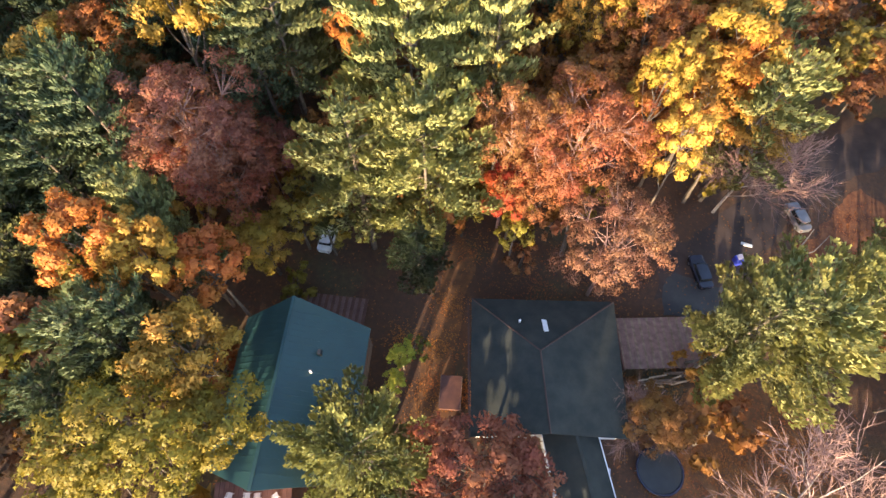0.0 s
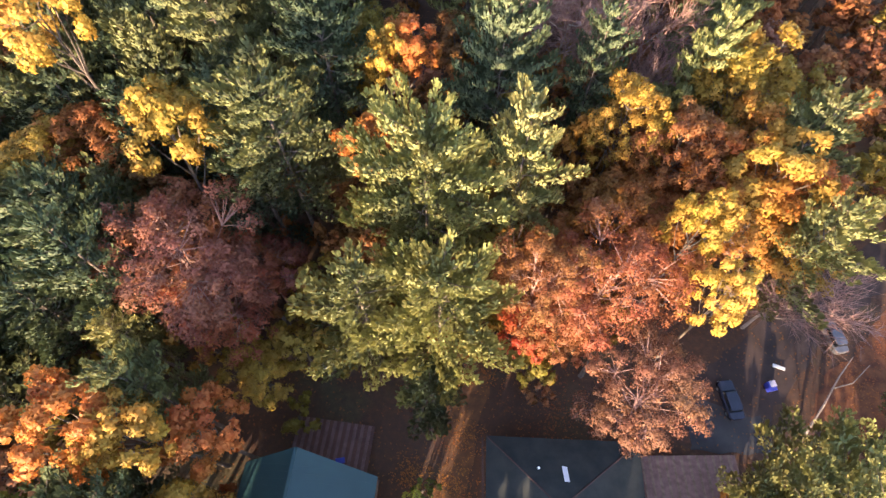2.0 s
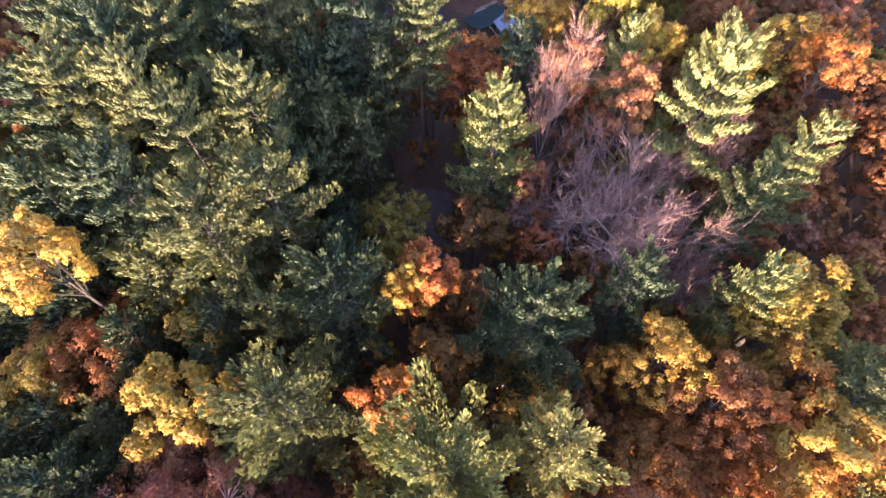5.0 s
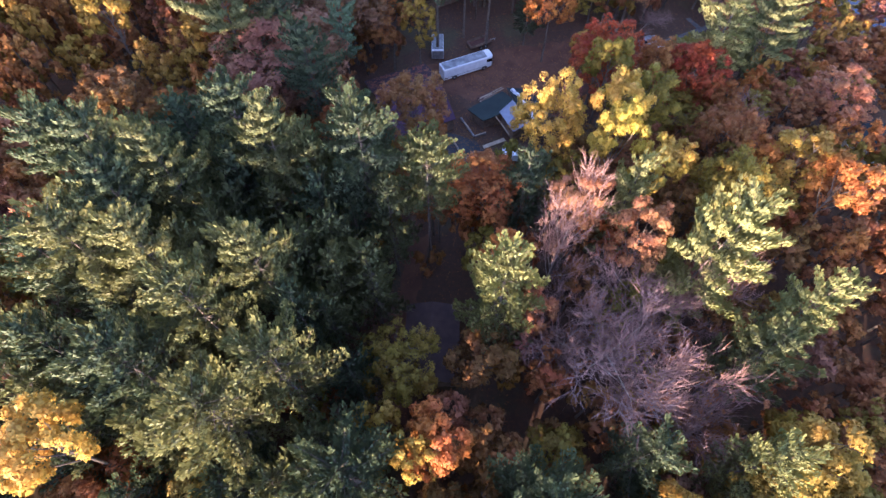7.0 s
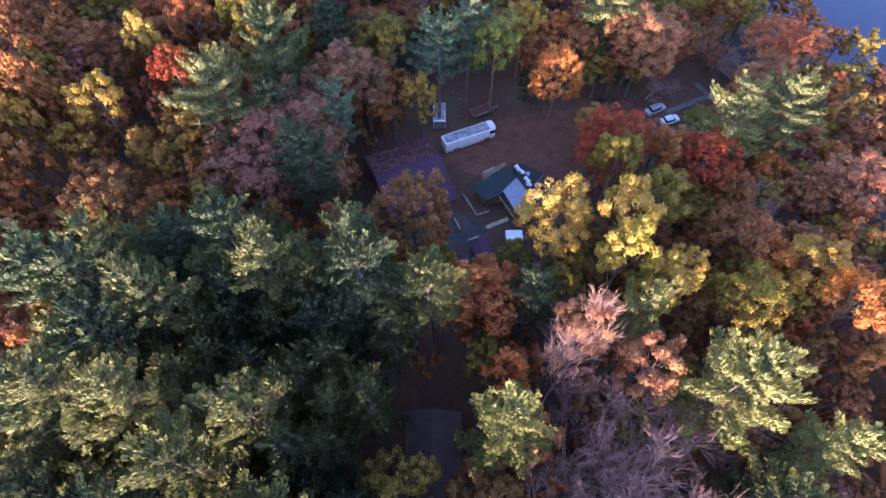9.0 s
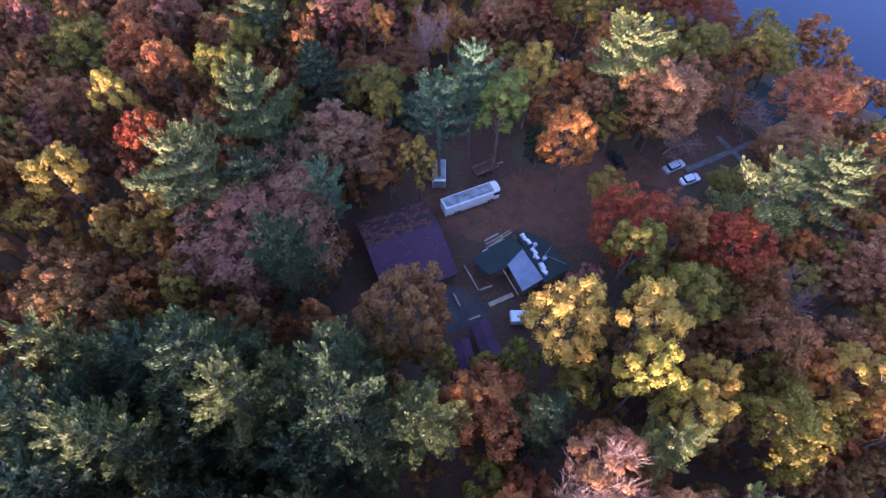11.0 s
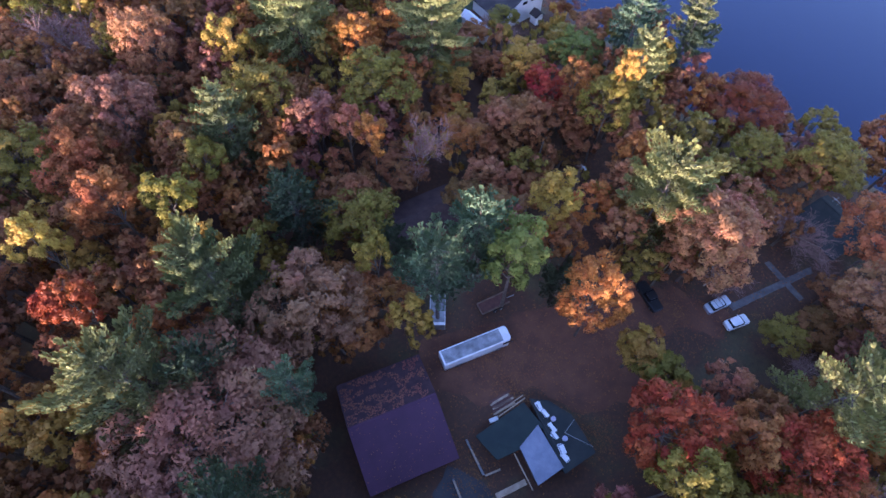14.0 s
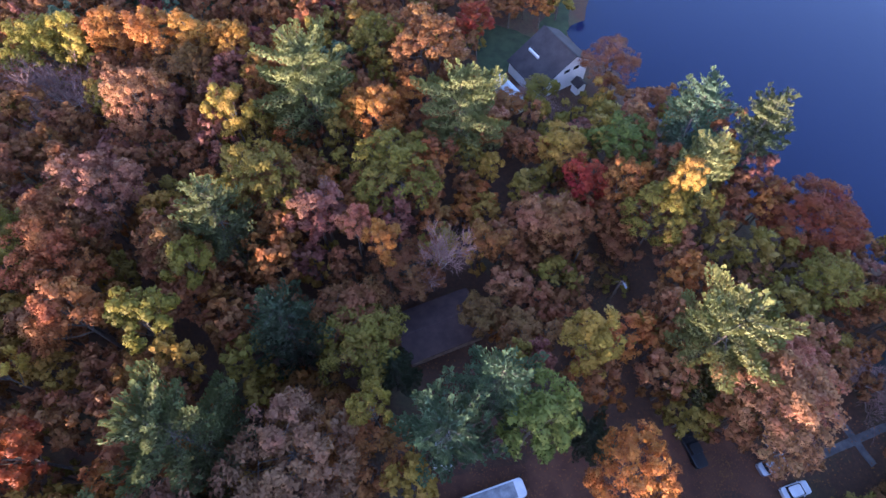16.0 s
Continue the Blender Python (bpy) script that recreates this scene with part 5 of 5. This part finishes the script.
tree("bare", "mauve", -85.1, 193.3, 18.7, 6.9)
tree("broad", "brown", -65.1, 200.3, 17.7, 7.2)
tree("broad", "russet", 11.8, 221.4, 10.5, 6.2)
tree("broad", "rust", -6.5, 209.0, 6.4, 4.0)
tree("broad", "red", -15.8, 226.9, 12.4, 4.2)
tree("broad", "brown", -68.3, 162.8, 18.6, 5.7)
tree("broad", "brown", -63.3, 150.9, 20.4, 4.2)
tree("broad", "salmon", 31.6, 158.6, 15.9, 7.0)
tree("broad", "olive", 42.4, 174.6, 13.5, 5.4)
tree("pine", "bluepine", -36.8, 128.8, 24.8, 5.4)
tree("bare", "mauve", 35.8, 38.0, 14.6, 6.5)
tree("bare", "mauve", 33.6, 4.6, 12.8, 7.5)
tree("bare", "mauve", 21.9, 11.2, 5.2, 3.6)
tree("bush", "brown", 22.4, 12.6, 3.0, 2.6)
tree("bush", "rust", 27.3, 8.9, 4.4, 3.9)
tree("bush", "brown", 31.8, 10.0, 3.8, 3.2)
tree("bush", "orange", 27.4, 17.2, 4.3, 2.7)
tree("broad", "gold", -20.1, 28.1, 11.4, 3.7)
tree("broad", "lime", -4.1, 16.4, 7.6, 1.5)
tree("broad", "lime", -4.6, 13.9, 6.0, 1.3)
tree("broad", "brown", 22.4, 10.2, 6.0, 3.4)
tree("bush", "brown", 10.2, 176.9, 3.0, 3.4)
tree("bush", "rust", 6.2, 175.2, 3.2, 3.2)
tree("broad", "brown", 13.3, 180.6, 8.0, 3.6)
tree("bush", "olive", 13.9, 173.6, 2.6, 2.6)
tree("bush", "green", -3.2, 18.2, 4.6, 1.7)
tree("bush", "olive", -17.3, 24.9, 6.3, 2.7)
tree("broad", "russet", 10.0, 34.0, 17.5, 5.3)
tree("bare", "mauve", 23.1, 81.1, 22.6, 6.3)
tree("bare", "mauve", 10.4, 77.0, 20.6, 6.3)
tree("bare", "mauve", 24.5, 66.2, 20.5, 4.6)
tree("broad", "olive", -11.1, 72.1, 17.6, 5.6)
tree("broad", "brown", -0.8, 73.2, 16.5, 4.8)
tree("pine", "pine", 36.6, 55.4, 20.8, 3.5)
tree("broad", "olive", -31.0, 57.3, 19.5, 4.8)
tree("broad", "gold", 4.6, 53.0, 18.5, 4.7)
tree("broad", "orange", 31.0, 53.5, 23.0, 4.6)
tree("broad", "gold", -46.9, 50.8, 18.5, 5.0)
tree("pine", "bluepine", -36.9, 40.2, 24.8, 4.5)
tree("pine", "bluepine", -42.0, 100.6, 28.8, 5.3)
tree("pine", "bluepine", -18.5, 98.8, 32.5, 4.2)
tree("broad", "orange", 40.3, 105.2, 19.5, 4.7)
tree("broad", "brown", -72.2, 144.1, 22.6, 6.3)
tree("broad", "olive", -77.3, 160.9, 20.7, 7.1)
tree("broad", "rust", -66.8, 160.2, 21.6, 6.4)
tree("broad", "brown", -40.9, 177.2, 18.7, 7.2)
tree("broad", "olive", -23.4, 155.1, 17.6, 6.4)
tree("broad", "rust", -21.8, 141.9, 15.7, 7.1)
tree("bare", "mauve", 49.5, 162.6, 8.0, 4.8)
tree("broad", "salmon", 51.6, 147.2, 16.6, 6.0)
tree("broad", "brown", 3.2, 178.4, 16.0, 4.6)
tree("pine", "bluepine", -38.4, 39.1, 24.8, 5.4)
tree("pine", "bluepine", -39.4, 32.2, 20.8, 5.1)
tree("pine", "bluepine", -30.6, 15.3, 19.8, 4.9)
tree("pine", "bluepine", -32.5, 9.9, 18.8, 4.0)
tree("bush", "maroon", -24.3, 15.3, 3.3, 3.0)
tree("pine", "palepine", -32.2, 30.4, 17.8, 3.4)
tree("pine", "bluepine", -20.6, 45.5, 24.8, 4.8)
tree("broad", "rust", 17.1, 44.4, 19.6, 6.1)
tree("broad", "orange", 23.9, 42.6, 18.5, 4.9)
tree("broad", "rust", 10.5, 40.6, 17.5, 4.5)
tree("broad", "orange", 35.5, 46.5, 21.5, 4.6)
tree("broad", "gold", 35.9, 41.3, 17.5, 4.9)
tree("broad", "orange", 26.4, 50.6, 23.0, 4.2)
tree("broad", "rust", -45.6, 55.1, 15.8, 7.7)
tree("broad", "salmon", -29.5, 40.0, 18.8, 8.0)
tree("broad", "mauve", -20.9, 39.1, 14.5, 5.1)
tree("broad", "brown", -4.7, 53.1, 13.5, 5.1)
tree("broad", "yellow", 26.6, 102.9, 21.3, 3.2)
tree("broad", "olive", 35.9, 103.7, 18.4, 4.0)
tree("bare", "mauve", 42.6, 113.0, 14.5, 4.9)
tree("broad", "brown", 16.7, 111.7, 12.7, 6.9)
tree("broad", "olive", 31.0, 118.6, 14.7, 6.6)
tree("broad", "rust", -1.2, 101.7, 14.6, 5.0)
tree("broad", "orange", 38.0, 117.5, 13.5, 5.2)
tree("broad", "brown", 24.8, 107.7, 12.6, 6.3)
tree("broad", "rust", 20.6, 44.4, 17.7, 7.3)
tree("bare", "mauve", -0.9, 211.3, 6.4, 4.0)
tree("broad", "olive", -0.5, 213.3, 7.4, 4.0)
tree("broad", "olive", 42.8, 143.6, 6.5, 4.0)
tree("broad", "brown", 46.6, 144.6, 7.0, 3.6)
tree("broad", "brown", 50.4, 146.3, 5.6, 5.2)
tree("bare", "mauve", 44.0, 138.1, 4.4, 4.0)
tree("bare", "mauve", 56.0, 151.6, 6.5, 4.6)
tree("bare", "mauve", 33.8, 153.6, 5.0, 3.2)
tree("broad", "brown", -7.3, 163.1, 12.0, 3.5)
tree("broad", "brown", -1.4, 160.9, 13.0, 4.6)
tree("broad", "brown", -24.8, 159.0, 10.7, 6.5)
tree("broad", "brown", -18.9, 169.5, 10.6, 6.3)
tree("broad", "rust", -27.9, 146.6, 9.7, 6.6)
tree("broad", "gold", 35.0, 62.2, 23.5, 5.0)
tree("bush", "olive", 5.2, 206.4, 4.5, 5.3)
tree("bush", "brown", -2.6, 203.7, 4.5, 4.6)
tree("bush", "olive", 10.5, 212.1, 4.4, 4.1)
tree("broad", "yellow", 16.2, 100.3, 30.4, 3.8)
tree("broad", "gold", 19.4, 184.7, 22.0, 2.8)
tree("broad", "gold", 18.6, 138.6, 11.0, 3.6)
tree("broad", "olive", 21.8, 135.8, 10.0, 3.8)
tree("pine", "bluepine", 8.0, 148.2, 12.0, 3.2)
tree("pine", "bluepine", -18.3, 153.0, 14.5, 3.2)
tree("pine", "palepine", 39.6, 19.2, 20.2, 4.6)
tree("pine", "pine", 47.0, 24.8, 16.5, 4.2)
tree("pine", "spruce", -25.6, 127.2, 26.0, 2.8)
tree("broad", "gold", -35.3, 135.8, 12.0, 3.4)



def fallen_leaves(label, colour, spots, n, seed):
    """Loose leaves lying singly on the ground; spots: (x, y, spread) to gather round."""
    rng = np.random.default_rng(seed)
    soup = Soup()
    which = rng.integers(0, len(spots), n)
    at = np.array([(spots[i][0] + spots[i][2] * gx, spots[i][1] + spots[i][2] * gy) for i, gx, gy in zip(which, rng.normal(0, 0.5, n), rng.normal(0, 0.5, n))])
    z = np.array([land(x, y) for x, y in at]) + rng.uniform(0.05, 0.12, n)
    soup.leaves(sprigs(rng, np.column_stack([at, z]), np.tile((0.0, 0.0, 1.0), (n, 1)), 0.20, 0.45), np.tile((0.0, 0.0, 1.0), (n, 1)), 0.5)
    return tagged(new("fallen_leaves", soup.mesh("fallen_leaves", LEAF[colour])), label, "fallen leaves", "", "stuff")


fallen_leaves("orange fallen leaves drifted along the dirt track", "orange", [(-2.2, 9, 2.5), (-1.2, 14, 2.6), (0, 19, 2.6), (1, 24, 2.8), (3.5, 32, 3), (-4.5, 20, 2), (2.6, 14, 1.6)], 2400, 3)
fallen_leaves("rust-brown fallen leaves spread over the garden", "rust", [(24, 5, 4), (30, 6, 4), (36, 7, 4), (38, 12, 3), (48, 31, 4), (54, 36, 4), (21, 28, 4), (12, 27, 4)], 3600, 4)
fallen_leaves("brown fallen leaves scattered over the dirt yard", "brown", [(-2, 140, 6), (8, 138, 7), (14, 128, 4), (2, 134, 4), (18, 145, 6), (28, 148, 5), (9, 175, 5), (14, 180, 4), (-4, 122, 5)], 5200, 5)

# ---- undergrowth, the rest of the wood, and unseen trees set to shade it ----
fill = random.Random(12)
TALL = ["rust", "brown", "mauve", "salmon", "olive", "rust", "gold", "brown", "rust", "olive", "brown", "olive", "orange"]
LOW = ("brown", "rust", "olive", "salmon", "orange", "olive", "gold", "rust")
RAW = {}


def raw(me):
    if me.name not in RAW:
        co = np.empty(len(me.vertices) * 3)
        me.vertices.foreach_get("co", co)
        RAW[me.name] = (co.reshape(-1, 3), [list(p.vertices) for p in me.polygons], NORMALS.get(me.name))
    return RAW[me.name]


MIXED = {}


def sow(shape, colour, x, y, h, r, H, R):
    """Adds one background tree to the joined growth of its colour."""
    a = fill.uniform(0, 6.28)
    m = np.array(((math.cos(a), -math.sin(a), 0), (math.sin(a), math.cos(a), 0), (0, 0, 1)))
    for me, key in zip(shape, ("wood", colour)):
        v, f, nn = raw(me)
        MIXED.setdefault(key, Soup()).add((v * np.array((r / R, r / R, h / H))) @ m.T + np.array((x, y, land(x, y))), f, None if nn is None else nn @ m.T)
    PLANTED.append((x, y, r))


def canopy(x, y):
    """The height of the wood hereabouts, from the trees that stand nearest."""
    near4 = sorted(((x - a) ** 2 + (y - c) ** 2 + 9.0, h) for a, c, h in CANOPY)[:5]
    return sum(h / d for d, h in near4) / sum(1 / d for d, h in near4)


for gy in range(-44, 300, 5):
    for gx in range(-124, 106, 5):
        x, y = gx + fill.uniform(-2.2, 2.2), gy + fill.uniform(-2.2, 2.2)
        if shore(x, y) > -3 and y > 95:
            continue
        if any(x0 - 1.5 < x < x1 + 1.5 and y0 - 1.5 < y < y1 + 1.5 for x0, y0, x1, y1 in CLEAR):
            continue
        seen = max(-118, -47 - 0.42 * y) < x < 50 + 0.26 * y and 2 < y < 250
        core = -56 - 0.27 * y < x < 58 and y < 205
        near = min(math.hypot(x - a, y - c) - 0.6 * r for a, c, r in PLANTED)
        colour = fill.choice(TALL)
        east = x > 18 and y < 85
        if not core and x < -40:
            colour = fill.choice(("brown", "mauve", "wine", "olive", "brown", "brown", "rust", "bluepine"))
        if seen:
            if near > -0.5 and (-58 < x < -14 and 52 < y < 104 or -62 < x < -37 and 22 < y < 60):
                tree("pine", "bluepine" if fill.random() < 0.35 else "pine", x, y, canopy(x, y) * fill.uniform(0.75, 1.0), fill.uniform(3.2, 4.4), True)
            elif near > 0.3:
                # western fill trees are made taller to shade the wood behind them
                h = canopy(x, y) * fill.uniform(0.60, 0.90) * (0.8 if east else 1.35 if x < -60 - 0.1 * y and 20 < y < 170 else 1.0)
                if core and -42 < x < 46 and y < 152:
                    tree("broad", colour if fill.random() < 0.7 else "brown", x, y, h * min(1.0, 0.75 + 0.12 * near), min(4.0, 2.5 + 0.3 * near) * fill.uniform(0.9, 1.1), True)
                    continue
                sow(SHAPES["mid" if core else "edge"][fill.randrange(3)], colour if fill.random() < 0.7 else "brown", x, y, h, fill.uniform(2.8, 4.0), 20.0, 4.0)
            elif near > -2.6 and y > 30:
                sow(SHAPES["bush"][fill.randrange(3)], fill.choice(LOW), x, y, fill.uniform(7, 13), fill.uniform(2.6, 3.6), 5.0, 2.4)
            elif near > -0.4 and fill.random() < 0.6:
                sow(SHAPES["bush"][fill.randrange(3)], fill.choice(LOW), x, y, fill.uniform(3, 6), fill.uniform(1.6, 2.6), 5.0, 2.4)
        elif near > (1.4 if -4 < x < 10 and -16 < y <= 2 else 4.0):
            # added out of view: heights chosen to block the low sun or pass it
            if x < -40 and 0 < y < 200:
                h = fill.uniform(24, 28)
            elif x < -36 and y <= 2:
                h = fill.uniform(19, 23)
            elif y <= 2:
                h = fill.uniform(19, 21) if 2 < x < 9.5 and y < -4 else fill.uniform(5, 8) if x > 7 else fill.uniform(14, 17) if x > -3 else fill.uniform(9, 13) if x > -13 else fill.uniform(4, 6) if x > -27 else fill.uniform(8, 12)
            else:
                h = fill.uniform(14, 19)
            sow(SHAPES["unseen"][fill.randrange(3)], colour if fill.random() < 0.75 else "bluepine", x, y, h, fill.uniform(4.2, 5.8), 20.0, 4.0)
for key, soup in MIXED.items():
    if key == "wood":
        tagged(new("background_trunks", soup.mesh("background_trunks", BARK)), "thin grey trunks of background wood and unseen shade trees", "woodland", "", "stuff")
    else:
        tagged(new("background_foliage", soup.mesh("background_foliage", LEAF[key])), "background wood and unseen shade trees with " + WORDS[key] + " foliage", "woodland", "", "stuff")

# fallen leaves lying in the open places
r = np.random.default_rng(77)
at = []
for x0, y0, x1, y1, n in ((-16, 100, 34, 162, 7000), (-26, -2, 46, 50, 8000), (21, 0, 42, 17, 6000), (-20, 60, 4, 104, 3000), (28, 142, 62, 170, 2000)):
    p = np.stack([r.uniform(x0, x1, n), r.uniform(y0, y1, n), np.zeros(n)], 1)
    keep = np.array([noise.noise((q[0] * 0.22, q[1] * 0.22, 8.0)) + 0.5 * noise.noise((q[0] * 0.9, q[1] * 0.9, 2.0)) > r.uniform(-0.5, 0.4) for q in p])
    p = p[keep]
    p[:, 2] = [land(q[0], q[1]) + 0.085 for q in p]
    at.append(p)
at = np.concatenate(at)
s = Soup()
flat = np.tile((0, 0, 1.0), (len(at), 1))
s.leaves(sprigs(r, at, flat, 0.26, 0.2), flat)
tagged(new("fallen_leaves", s.mesh("fallen_leaves", LEAF["brown"])), "brown fallen leaves scattered over the open ground", "leaves", "", "stuff")

# paving slabs of the garden walks
for walk_ob, p, q, wide in ((garden_walk, (37.8, 149.95), (52.6, 157.75), 1.1), (side_walk, (45.6, 158.7), (49.5, 152.1), 1.0)):
    ln, a = math.hypot(q[0] - p[0], q[1] - p[1]), math.atan2(q[1] - p[1], q[0] - p[0])
    n = int(ln / 1.2)
    for i in range(n):
        t = (i + 0.5) / n
        x, y = p[0] + (q[0] - p[0]) * t, p[1] + (q[1] - p[1]) * t
        if walk_ob is garden_walk or abs((y - 149.95) * 14.8 - (x - 37.8) * 7.8) / 16.73 > 1.2:
            box("slab", walk_ob, WALK, (x, y, 0.04), (ln / n - 0.05, wide, 0.07), a, 0.012)
